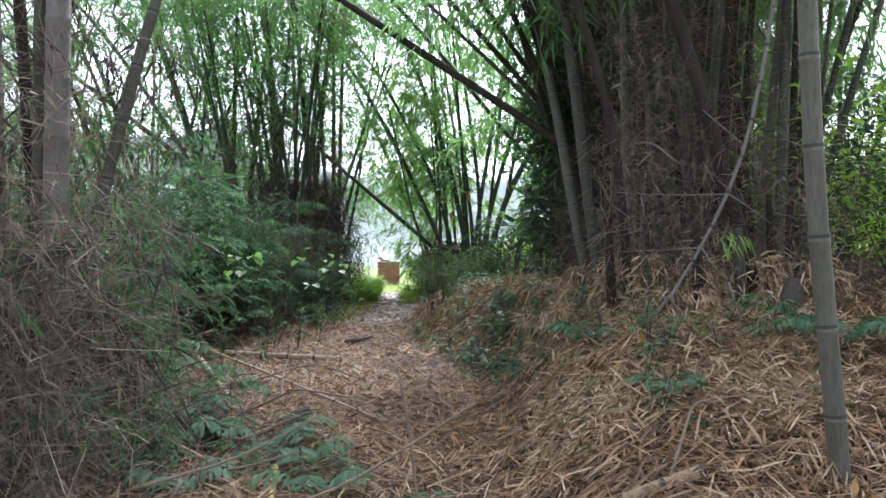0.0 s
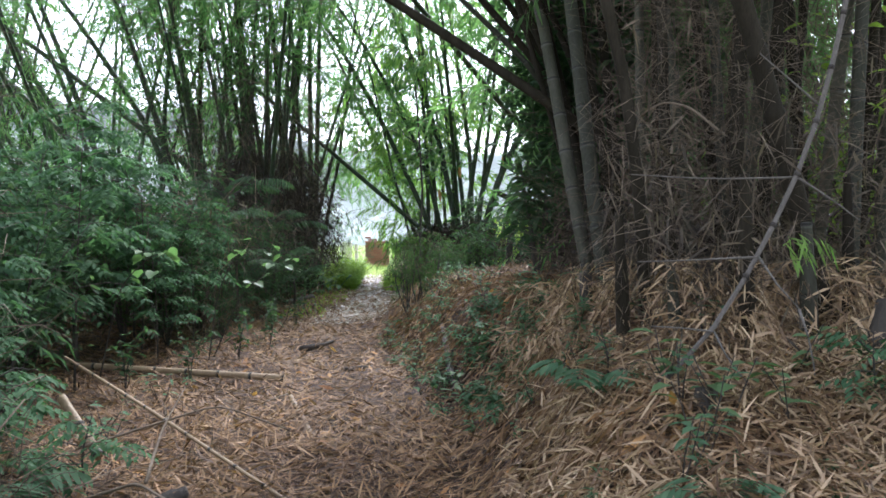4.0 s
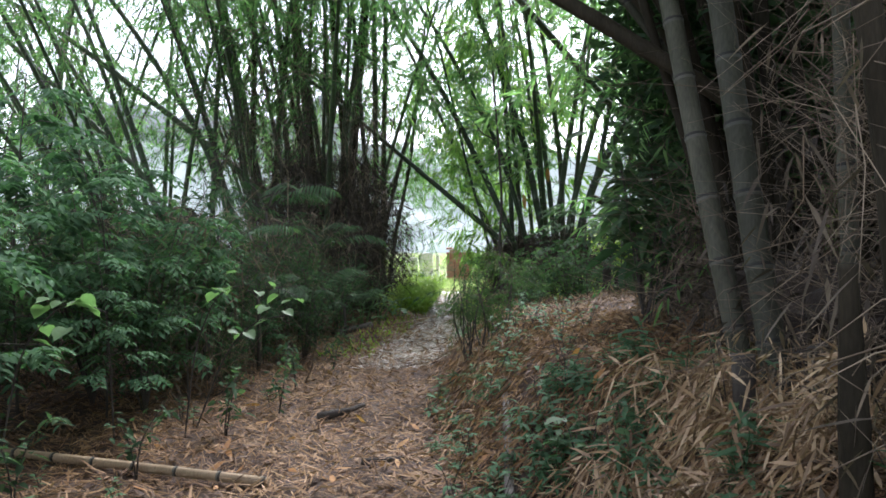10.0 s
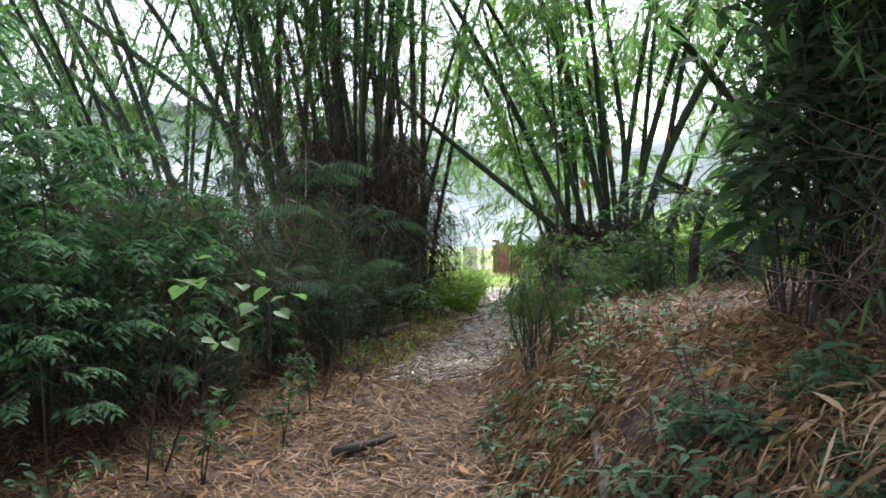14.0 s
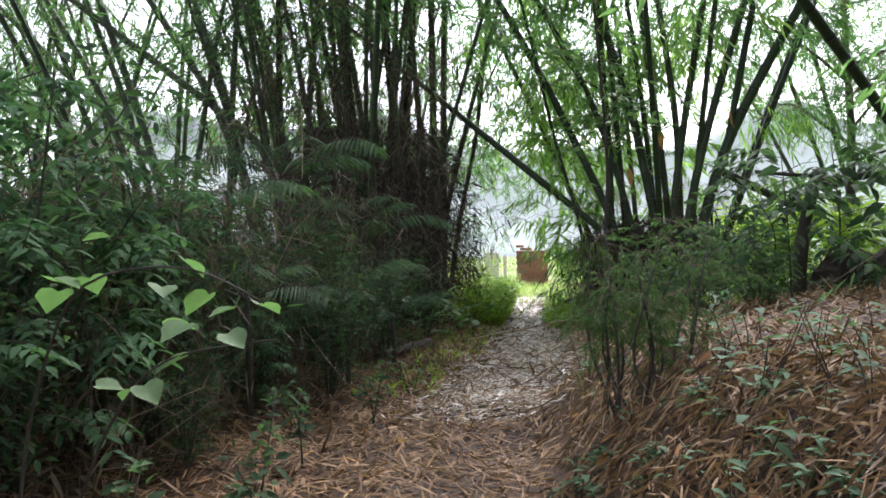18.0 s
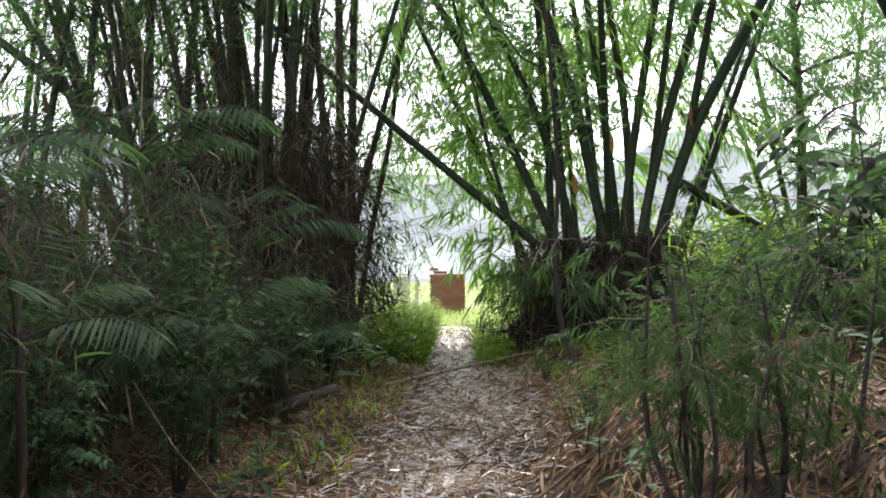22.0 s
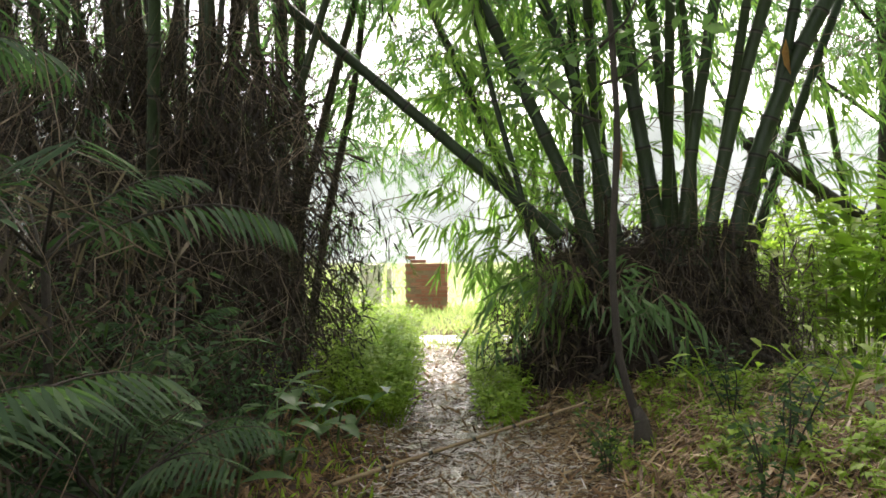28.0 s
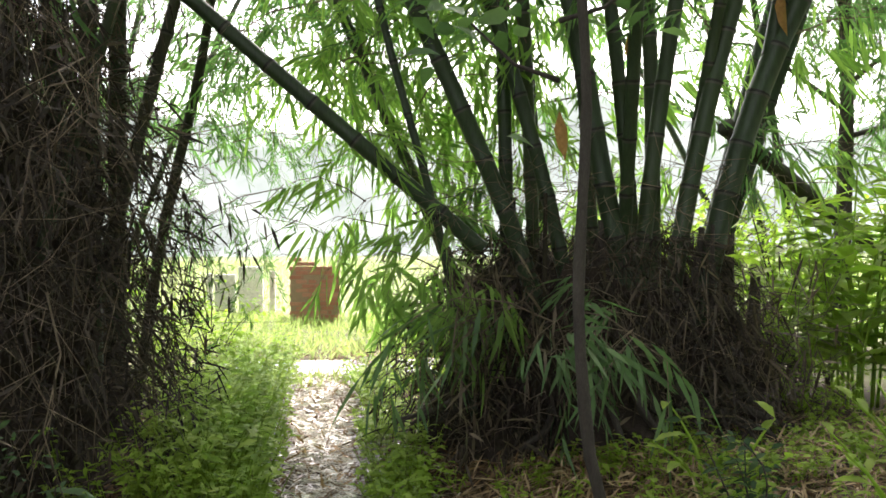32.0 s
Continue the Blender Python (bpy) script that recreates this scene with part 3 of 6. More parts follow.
def loose_sprays(clump, count, box, seed, pool, size=(0.8, 1.4), joined=False, label=""):
    """Leafy side branches that come from deeper in the clump; joined where they are past counting."""
    r = np.random.default_rng(seed)
    (x0, x1), (y0, y1), (z0, z1) = box
    o = np.array(clump.location)
    rows = []
    for _ in range(count):
        p = np.array([r.uniform(x0, x1), r.uniform(y0, y1), r.uniform(z0, z1)]) - o
        rows.append((pool[r.integers(len(pool))], p, Euler((r.normal() * 0.4, r.normal() * 0.4 + 0.15, r.uniform(0, 6.283))), r.uniform(*size)))
    if joined:
        leaf_mass(clump, rows, label=label)
        return
    for me, p, turn, k in rows:
        ob = new("leaf_spray", me)
        ob.parent = clump
        ob.matrix_basis = Matrix.LocRotScale(tuple(p), turn, (k, k, k))


SPRAYS_DRY = [spray_mesh(140 + i, 42, 0.9 + 0.1 * i, 0.15, 0.018, M_THATCH, 0.9) for i in range(3)]
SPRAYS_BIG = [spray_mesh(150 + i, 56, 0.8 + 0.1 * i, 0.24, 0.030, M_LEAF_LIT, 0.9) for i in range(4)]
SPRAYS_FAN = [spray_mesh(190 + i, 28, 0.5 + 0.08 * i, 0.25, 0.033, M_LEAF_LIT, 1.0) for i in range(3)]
SPRAYS_SKIRT = [spray_mesh(170 + i, 35, 0.6 + 0.1 * i, 0.26, 0.03, M_LEAF_PALE, 1.2) for i in range(3)]
SPRAYS_DARK = [spray_mesh(160 + i, 56, 1.0 + 0.1 * i, 0.15, 0.022, M_LEAF_DARK) for i in range(3)]
r = np.random.default_rng(21)
GREEN, MIXED, OLD = [M_CULM], [M_CULM, M_CULM, M_CULM_OLD], [M_CULM_OLD, M_CULM_OLD, M_CULM]

# the thicket on the bank
thicket = clump_at(2.6, 9.6, "dense dark bamboo thicket tangled with dry twigs on the bank")
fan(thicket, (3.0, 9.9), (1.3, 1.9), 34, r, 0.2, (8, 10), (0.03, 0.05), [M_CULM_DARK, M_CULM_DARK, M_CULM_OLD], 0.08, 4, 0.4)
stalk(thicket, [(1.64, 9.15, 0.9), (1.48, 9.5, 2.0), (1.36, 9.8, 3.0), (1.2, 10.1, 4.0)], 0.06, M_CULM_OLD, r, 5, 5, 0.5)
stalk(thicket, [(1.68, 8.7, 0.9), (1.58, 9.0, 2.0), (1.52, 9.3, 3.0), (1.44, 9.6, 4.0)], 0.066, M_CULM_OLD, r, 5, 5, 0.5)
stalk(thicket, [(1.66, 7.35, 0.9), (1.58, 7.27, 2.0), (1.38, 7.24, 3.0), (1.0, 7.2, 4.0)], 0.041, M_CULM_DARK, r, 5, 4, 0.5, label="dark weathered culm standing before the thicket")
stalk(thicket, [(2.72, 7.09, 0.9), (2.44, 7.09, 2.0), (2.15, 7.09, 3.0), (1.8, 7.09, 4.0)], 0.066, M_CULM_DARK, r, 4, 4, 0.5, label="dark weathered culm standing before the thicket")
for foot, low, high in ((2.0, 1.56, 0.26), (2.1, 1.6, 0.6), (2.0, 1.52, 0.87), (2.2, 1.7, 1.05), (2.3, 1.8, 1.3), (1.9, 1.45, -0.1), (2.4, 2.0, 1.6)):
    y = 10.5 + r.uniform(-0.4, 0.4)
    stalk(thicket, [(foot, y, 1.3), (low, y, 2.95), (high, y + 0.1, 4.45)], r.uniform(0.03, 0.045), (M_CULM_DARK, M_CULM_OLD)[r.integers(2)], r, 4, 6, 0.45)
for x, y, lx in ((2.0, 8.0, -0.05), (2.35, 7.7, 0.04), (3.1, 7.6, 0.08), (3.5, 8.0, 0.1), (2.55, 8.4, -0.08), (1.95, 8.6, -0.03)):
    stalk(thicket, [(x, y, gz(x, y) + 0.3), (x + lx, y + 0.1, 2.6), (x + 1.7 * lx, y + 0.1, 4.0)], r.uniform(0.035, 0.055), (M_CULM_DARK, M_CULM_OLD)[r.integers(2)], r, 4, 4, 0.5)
# the long pole leaning out over the path
stalk(thicket, [(2.4, 9.7, 1.95), (1.14, 10.0, 2.88), (-1.3, 10.6, 4.6)], 0.052, M_CULM_DARK, r, 5, 6, 0.6, foot=False, label="long dark culm leaning far out over the path", droop=0.0)
brush(thicket, ((-0.95, 1.5), (-2.2, 2.4), (0.0, 6.0)), 4200, 31, (0.3, 1.1), (0.0012, 0.003))
brush(thicket, ((-1.0, -0.2), (-2.4, -1.2), (0.1, 3.4)), 500, 30, (0.2, 0.7), (0.0012, 0.003))
brush(thicket, ((-1.0, 0.9), (-2.4, -1.0), (0.0, 4.2)), 1800, 32, (0.3, 1.0), (0.001, 0.0027))
loose_sprays(thicket, 130, ((1.9, 4.4), (10.5, 14.0), (1.2, 6.5)), 41, SPRAYS_FINE)
part("root_mound", mound_mesh(1.0, 1.5, 0.6, 5), thicket)
for x, y, z, n, sd in ((1.5, 8.25, 0.3, 420, 71), (1.75, 7.6, 0.45, 620, 72), (1.95, 7.0, 0.5, 620, 73), (2.5, 6.9, 0.5, 520, 74), (1.35, 9.2, 0.18, 300, 75), (1.1, 8.5, 0.15, 320, 76), (1.7, 9.0, 0.28, 320, 77), (2.9, 6.7, 0.4, 420, 78), (1.25, 7.7, 0.2, 380, 79), (1.9, 6.6, 0.3, 420, 80)):
    sheath = thatch(thicket, 0.34, 0.34, z, int(n * 0.75), sd, "straw_sheaf", M_STRAW, (0.07, 0.19), 0.7, mess=0.85, width=(0.006, 0.017))
    sheath.location = (x - thicket.location.x, y - thicket.location.y, gz(x, y) - thicket.location.z)
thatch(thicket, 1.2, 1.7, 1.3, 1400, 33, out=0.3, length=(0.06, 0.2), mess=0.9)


def withered(clump, box, count, seed, length=(0.07, 0.22), width=(0.008, 0.02), mat=None):
    """Dead leaves caught in the twigs, hanging mostly down."""
    r = np.random.default_rng(seed)
    (x0, x1), (y0, y1), (z0, z1) = box
    at = np.stack([r.uniform(x0, x1, count), r.uniform(y0, y1, count), z0 + (z1 - z0) * r.uniform(0, 1, count) ** 1.4], 1)
    clot = np.sin(at[:, 0] * 5 + at[:, 2] * 3) * np.sin(at[:, 1] * 4 - at[:, 2] * 4) + r.normal(size=count) * 0.4 > -0.1
    at = at[clot]
    n = len(at)
    way = r.normal(size=(n, 3)) * 0.5 - np.array([0, 0, 0.7])
    h = Heap()
    blades(h, at, way, r.uniform(*length, n), r.uniform(*width, n), 0.2, 0.0, 0, r)
    return tagged(part("withered_leaves", h.mesh("withered_leaves", mat or M_GREY_LEAF), clump, "grey-brown dead leaves caught in the twigs"), kind="stuff")


withered(thicket, ((-1.1, 0.9), (-2.6, -0.8), (0.0, 3.4)), 1700, 81)
withered(thicket, ((-1.0, 1.6), (-1.0, 2.0), (0.0, 5.0)), 3000, 82)
withered(thicket, ((-1.2, 0.9), (-3.2, -1.9), (-0.45, 1.2)), 1900, 86, (0.08, 0.24), (0.007, 0.018))
brush(thicket, ((-1.2, 0.9), (-3.2, -1.8), (-0.35, 1.5)), 700, 87, (0.15, 0.6), (0.0014, 0.0036))
for x, y, top in ((2.15, 6.9, 1.0), (2.45, 6.75, 0.7), (1.5, 7.3, 0.8), (2.8, 7.0, 0.9), (1.75, 7.0, 0.45)):
    stalk(thicket, [(x, y, gz(x, y) + 0.1), (x - 0.04, y - 0.03, gz(x, y) + top)], r.uniform(0.045, 0.06), M_CULM_OLD if top < 0.8 else M_CULM_DARK, r, 0, 0, label="broken dead culm stump")

# crown set mostly above the view to keep sky light off the thicket
loose_sprays(thicket, 300, ((1.4, 6.0), (6.6, 14.0), (4.9, 8.5)), 51, SPRAYS, (1.2, 1.9), True, "leafy crown mostly above the view, added to shade the thicket")
hp = Heap()
bent = eased(resample([(1.57, 7.25, 2.25), (1.68, 7.08, 2.33), (1.8, 6.95, 2.28), (1.93, 6.8, 2.12)], 0.05)) - np.array(thicket.location)
tube(hp, bent, np.linspace(0.005, 0.008, len(bent)), 7)
part("side_twig", hp.mesh("side_twig", M_TWIG, smooth_faces=True), thicket, "pale bent dry side twig")
# pale jointed cane that slants down in front of it
vine = thing("vine", (1.3, 6.3, gz(1.3, 6.3)), "pale grey jointed cane slanting down before the thicket", "vine")
o = np.array(vine.location)
line = eased(resample([(1.3, 6.3, gz(1.3, 6.3) - 0.03), (1.49, 6.3, 0.72), (1.73, 6.23, 1.03), (1.98, 6.3, 1.41), (2.23, 6.43, 1.83), (2.4, 6.5, 2.22), (2.59, 6.6, 2.96), (2.75, 6.7, 3.8), (2.85, 6.8, 4.6)], 0.3), 1) - o
part("stem", culm_mesh(line, 0.0125, M_PALE_BARK, 8, -0.5, "stem"), vine)
for k in range(3, len(line) - 4):
    hp = Heap()
    tube(hp, [line[k] - (line[k + 1] - line[k]) * 0.04, line[k] + (line[k + 1] - line[k]) * 0.04], [0.017, 0.0185], 8)
    part("joint", hp.mesh("joint", M_BARK, smooth_faces=True), vine)
for a, b in (((2.23, 6.43, 1.83), (1.36, 6.5, 1.85)), ((1.98, 6.3, 1.41), (1.38, 6.4, 1.38)), ((1.98, 6.3, 1.41), (2.15, 6.2, 1.15)), ((1.73, 6.23, 1.03), (1.42, 6.3, 1.05)), ((1.73, 6.23, 1.03), (1.9, 6.1, 0.75)), ((2.15, 6.2, 1.15), (2.2, 6.1, 0.75)), ((2.4, 6.5, 2.2), (2.05, 6.5, 2.5)), ((2.23, 6.43, 1.83), (2.55, 6.4, 1.6))):
    hp = Heap()
    line = eased(resample([a, (np.array(a) + np.array(b)) / 2 + r.normal(size=3) * 0.03, b], 0.12)) - o
    tube(hp, line, np.linspace(0.007, 0.003, len(line)), 5)
    part("side_twig", hp.mesh("side_twig", M_PALE_BARK, smooth_faces=True), vine)

leafy = new("leaf_spray", SPRAYS_FAN[0])
leafy.parent = vine
leafy.matrix_basis = Matrix.LocRotScale(tuple(np.array((2.06, 6.33, 1.5)) - o), Euler((0.2, -0.1, 0.0)), (0.45, 0.45, 0.45))

# the tall clump beside the gap
tall = clump_at(-3.9, 21.8, "tall dark green bamboo clump with a shaggy dead base")
for a, b in (((-5.81, 3.74), (-6.42, 5.58)), ((-5.75, 3.83), (-6.11, 5.56)), ((-5.65, 3.92), (-5.61, 5.52)), ((-5.15, 4.08), (-4.97, 5.47)), ((-4.58, 3.21), (-4.97, 5.47)), ((-4.44, 2.83), (-4.67, 5.45)), ((-4.3, 3.0), (-4.53, 5.44)), ((-4.15, 3.1), (-4.48, 5.2)), ((-4.0, 3.18), (-4.05, 5.4)), ((-3.61, 3.5), (-3.76, 5.38)), ((-3.43, 3.4), (-3.24, 5.34)), ((-3.15, 3.05), (-3.31, 5.34)), ((-2.85, 2.58), (-2.78, 5.3)), ((-2.95, 2.0), (-2.95, 5.3))):
    y = 22.3 + r.uniform(-0.25, 0.25)
    stalk(tall, [(a[0], y, a[1]), (b[0], y, b[1])], r.uniform(0.055, 0.075), (M_CULM, M_CULM, M_CULM_DARK)[r.integers(3)], r, 5, 8, 0.5, (0.8, 1.4))
fan(tall, (-4.3, 21.8), (1.25, 0.8), 22, r, 0.1, (8, 11), (0.035, 0.06), MIXED, 0.06, 7, 0.5, size=(0.9, 1.6))
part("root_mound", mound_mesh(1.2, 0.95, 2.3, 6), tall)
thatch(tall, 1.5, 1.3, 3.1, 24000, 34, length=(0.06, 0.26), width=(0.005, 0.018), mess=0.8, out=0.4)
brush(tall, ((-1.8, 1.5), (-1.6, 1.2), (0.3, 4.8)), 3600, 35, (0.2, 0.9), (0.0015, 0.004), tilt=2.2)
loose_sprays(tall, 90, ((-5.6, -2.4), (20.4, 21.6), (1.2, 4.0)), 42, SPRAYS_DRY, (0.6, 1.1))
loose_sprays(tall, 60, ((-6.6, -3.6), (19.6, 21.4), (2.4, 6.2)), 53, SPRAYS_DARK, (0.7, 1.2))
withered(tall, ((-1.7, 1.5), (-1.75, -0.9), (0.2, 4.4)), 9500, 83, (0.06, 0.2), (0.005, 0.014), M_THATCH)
stalk(tall, [(-2.72, 23.2, 1.65), (-2.43, 23.5, 3.06), (-2.25, 23.6, 4.75)], 0.045, M_CULM_OLD, r, 4, 5, 0.5)
loose_sprays(tall, 60, ((-2.8, -1.6), (22.6, 24.4), (1.3, 4.6)), 43, SPRAYS_FINE, (0.5, 0.9))
# leaves added high over the left side to darken what lies below
loose_sprays(tall, 230, ((-7.5, -2.0), (14.5, 22.5), (6.8, 9.5)), 59, SPRAYS, (1.2, 1.9), True, "high leafy crown added to shade the undergrowth")

# the mound clump on the other side of the gap
mound = clump_at(0.6, 22.4, "spreading green bamboo clump on a shaggy root mound")
CULMS = (
    (((-0.62, 1.78), (-0.93, 2.79), (-1.03, 3.27)), 0.03, 22.0), (((-0.07, 1.62), (-0.51, 2.57), (-0.87, 3.37), (-1.03, 3.69)), 0.066, 22.0),
    (((-0.07, 1.94), (-0.09, 2.88), (-0.14, 3.67)), 0.055, 22.4), (((0.22, 1.62), (0.01, 2.36), (-0.32, 3.41), (-0.45, 3.68)), 0.055, 22.0),
    (((0.69, 1.09), (0.48, 2.09), (0.28, 3.24), (0.15, 3.66)), 0.074, 21.9), (((0.79, 1.93), (0.69, 2.87), (0.59, 3.66)), 0.056, 22.2),
    (((0.87, 1.67), (1.03, 2.87), (1.16, 3.65)), 0.062, 22.1), (((1.0, 1.72), (0.98, 3.03), (0.9, 3.65)), 0.06, 22.3),
    (((1.11, 1.72), (1.37, 2.86), (1.6, 3.64)), 0.068, 22.0), (((1.21, 1.09), (1.47, 2.13), (1.73, 2.86), (2.14, 3.63)), 0.086, 21.95),
)
for line, radius, y in CULMS:
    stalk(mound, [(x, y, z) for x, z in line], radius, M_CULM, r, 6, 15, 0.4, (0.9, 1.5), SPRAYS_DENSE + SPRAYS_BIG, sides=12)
stalk(mound, [(1.70, 21.95, 2.8), (1.86, 21.95, 3.64)], 0.055, M_CULM, r, 5, 8, 0.2, foot=False)
fan(mound, (0.8, 22.9), (0.8, 0.5), 8, r, 0.4, (8, 10), (0.045, 0.065), GREEN, 0.08, 14, 0.3, size=(0.9, 1.6), pool=SPRAYS_DENSE)
stalk(mound, [(-0.30, 22.0, 1.47), (-0.41, 22.0, 1.57), (-2.89, 22.0, 3.69)], 0.058, M_CULM, r, 3, 0, foot=False, label="bare thick culm slanting across the gap", sides=12, droop=0.0)
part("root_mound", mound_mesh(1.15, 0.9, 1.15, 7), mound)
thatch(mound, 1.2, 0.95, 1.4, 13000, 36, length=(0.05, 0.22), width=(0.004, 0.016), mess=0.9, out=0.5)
brush(mound, ((-1.25, 1.35), (-1.15, 0.8), (0.1, 1.9)), 1500, 44, (0.2, 0.6), (0.0015, 0.004))
loose_sprays(mound, 9, ((-0.4, 0.75), (21.2, 21.6), (0.75, 1.2)), 45, SPRAYS_SKIRT, (0.75, 1.1))
withered(mound, ((-1.15, 1.3), (-1.1, -0.3), (0.0, 1.3)), 2000, 84, (0.1, 0.3), (0.008, 0.024))
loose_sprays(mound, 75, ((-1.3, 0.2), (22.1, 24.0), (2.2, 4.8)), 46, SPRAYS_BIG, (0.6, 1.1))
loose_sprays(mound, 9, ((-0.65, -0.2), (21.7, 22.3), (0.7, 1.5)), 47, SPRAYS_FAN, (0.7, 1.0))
loose_sprays(mound, 75, ((-2.3, 0.4), (22.8, 25.0), (3.0, 6.2)), 52, SPRAYS_DENSE, (0.7, 1.2))
loose_sprays(mound, 46, ((-2.3, 0.0), (23.6, 26.5), (2.4, 5.5)), 55, SPRAYS_FINE, (0.8, 1.3), True, "hanging green leaf sprays over the gap")
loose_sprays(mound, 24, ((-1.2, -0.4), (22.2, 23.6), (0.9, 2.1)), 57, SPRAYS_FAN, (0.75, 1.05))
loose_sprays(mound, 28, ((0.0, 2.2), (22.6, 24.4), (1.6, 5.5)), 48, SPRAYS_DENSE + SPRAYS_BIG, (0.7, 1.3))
for x, z in ((0.68, 2.95), (1.73, 3.25), (0.2, 2.4)):
    hp = Heap()
    at = np.array([(x, 21.86, z)]) - np.array(mound.location)
    broad(hp, at, np.array([(0.1, -0.1, -1.0)]), 0.34, 0.09, 0.0, 0.2, 0.3)
    part("dead_sheath", hp.mesh("dead_sheath", M_SHEATH), mound, "rust-brown dead sheath hanging on a culm")
for i in range(16):
    a = r.uniform(3.3, 6.1)
    p = np.array([math.cos(a) * 0.75, math.sin(a) * 0.6, r.uniform(0.15, 0.6)])
    q = np.array([math.cos(a) * r.uniform(1.25, 1.6), math.sin(a) * r.uniform(1.1, 1.45), r.uniform(-0.02, 0.1)])
    hp = Heap()
    line = eased(resample([p, (p + q) / 2 + r.normal(size=3) * 0.12, q], 0.1))
    tube(hp, line, np.linspace(r.uniform(0.03, 0.05), 0.014, len(line)) * (1 + 0.15 * np.sin(np.arange(len(line)) * 2.3)), 7)
    part("root", hp.mesh("root", M_BARK, smooth_faces=True), mound)
for i in range(9):
    x, y = r.uniform(-0.2, 1.5), 22.1 + r.uniform(-0.3, 0.3)
    stalk(mound, [(x, y, 0.7), (x + r.normal() * 0.08, y, r.uniform(1.45, 1.9))], r.uniform(0.025, 0.05), (M_BARK, M_CULM_DARK)[i % 2], r, 0, 0, label="broken dead culm stump")
for x, y, h, k in ((0.62, 22.3, 1.8, 0.06), (1.5, 22.2, 1.55, 0.07), (1.75, 22.3, 1.3, 0.07)):
    stalk(mound, [(x, y, 0.3), (x + 0.06, y + 0.05, h)], k, M_BARK, r, 0, 0, label="broken dead culm stump")

# leaning clumps further off
lean1 = clump_at(-8.0, 22.0, "green bamboo clump leaning outwards", far=True)
for a, b in (((-6.67, 3.88), (-7.25, 5.65)), ((-6.56, 3.97), (-6.42, 5.58)), ((-6.07, 3.09), (-9.08, 5.4)), ((-6.93, 3.9), (-7.84, 5.31)), ((-8.17, 2.89), (-10.76, 5.42)), ((-9.11, 4.11), (-10.07, 5.67)), ((-8.57, 3.79), (-9.29, 5.61)), ((-8.16, 3.08), (-8.71, 4.68))):
    stalk(lean1, [(a[0], 22.3, a[1]), (b[0], 22.3, b[1])], r.uniform(0.06, 0.085), M_CULM, r, 5, 9, 0.35, (0.9, 1.6))
fan(lean1, (-8.2, 22.4), (1.2, 0.8), 17, r, 0.5, (9, 11), (0.045, 0.07), GREEN, 0.1, 10, 0.35, bias=(-0.15, 0))
part("root_mound", mound_mesh(1.5, 1.2, 1.7, 8), lean1)
thatch(lean1, 1.5, 1.3, 2.0, 2500, 37)
lean2 = clump_at(-5.8, 27.0, "further green bamboo clump", far=True)
fan(lean2, (-5.8, 27.0), (1.8, 1.4), 14, r, 0.4, (9, 12), (0.04, 0.06), GREEN, 0.1, 13, 0.25, size=(1.0, 1.9), sides=6)
part("root_mound", mound_mesh(1.6, 1.3, 1.4, 9), lean2)
lean3 = clump_at(7.0, 29.5, "further bright green bamboo clump", far=True)
fan(lean3, (7.0, 29.5), (1.6, 1.4), 9, r, 0.4, (8, 11), (0.05, 0.07), GREEN, 0.1, 14, 0.5, size=(1.0, 1.9), sides=6)
lean4 = clump_at(-13.0, 24.0, "further dark bamboo clump", far=True)
fan(lean4, (-13.0, 24.0), (2.2, 1.6), 18, r, 0.35, (9, 12), (0.045, 0.07), GREEN, 0.1, 11, 0.15, size=(1.0, 1.9), sides=6)
lean5 = clump_at(6.5, 14.5, "bamboo clump behind the thicket", far=True)
fan(lean5, (6.5, 14.5), (1.4, 1.4), 18, r, 0.35, (8, 11), (0.04, 0.06), GREEN, 0.1, 16, 0.1, size=(1.0, 1.7), sides=6)
# extra crown, put here so that the bank falls into shade
loose_sprays(lean5, 130, ((2.4, 6.5), (12.6, 17.5), (4.8, 8.0)), 58, SPRAYS, (1.2, 1.9), True, "leafy crown added to shade the bank")
near_left = clump_at(-2.6, 5.2, "old grey bamboo clump wrapped in dry branches")
stalk(near_left, [(-2.36, 5.0, 1.0), (-2.34, 5.0, 2.57)], 0.08, M_PALE_BARK, r, 6, 1, 0.8)
fan(near_left, (-2.75, 5.3), (0.4, 0.5), 6, r, 0.1, (8, 10), (0.035, 0.05), [M_CULM_OLD, M_CULM_DARK], 0.08, 2, 0.75)
brush(near_left, ((-1.2, 0.7), (-1.2, 1.2), (-0.1, 2.6)), 1900, 38, (0.2, 0.8), (0.0014, 0.004))
withered(near_left, ((-1.1, 0.9), (-1.2, 1.0), (-0.1, 2.2)), 3400, 89, (0.06, 0.2), (0.006, 0.016))
thatch(near_left, 0.7, 0.8, 1.1, 900, 39)
brush(near_left, ((-0.1, 0.9), (-1.4, -0.4), (-0.1, 1.5)), 1300, 65, (0.15, 0.6), (0.0013, 0.0034))
withered(near_left, ((-0.3, 0.8), (-1.4, -0.3), (-0.1, 1.6)), 2300, 91, (0.05, 0.17), (0.005, 0.014))
loose_sprays(near_left, 60, ((-3.0, -1.8), (4.0, 5.2), (0.3, 1.8)), 66, SPRAYS_DARK, (0.35, 0.65), True, "dull green leaf sprays among the dry branches")
loose_sprays(near_left, 40, ((-3.6, -2.2), (4.6, 6.2), (1.0, 3.6)), 49, SPRAYS_DRY, (0.6, 1.0))
loose_sprays(near_left, 34, ((-4.0, -2.3), (4.6, 7.2), (1.0, 3.4)), 50, SPRAYS_DARK, (0.5, 0.9))
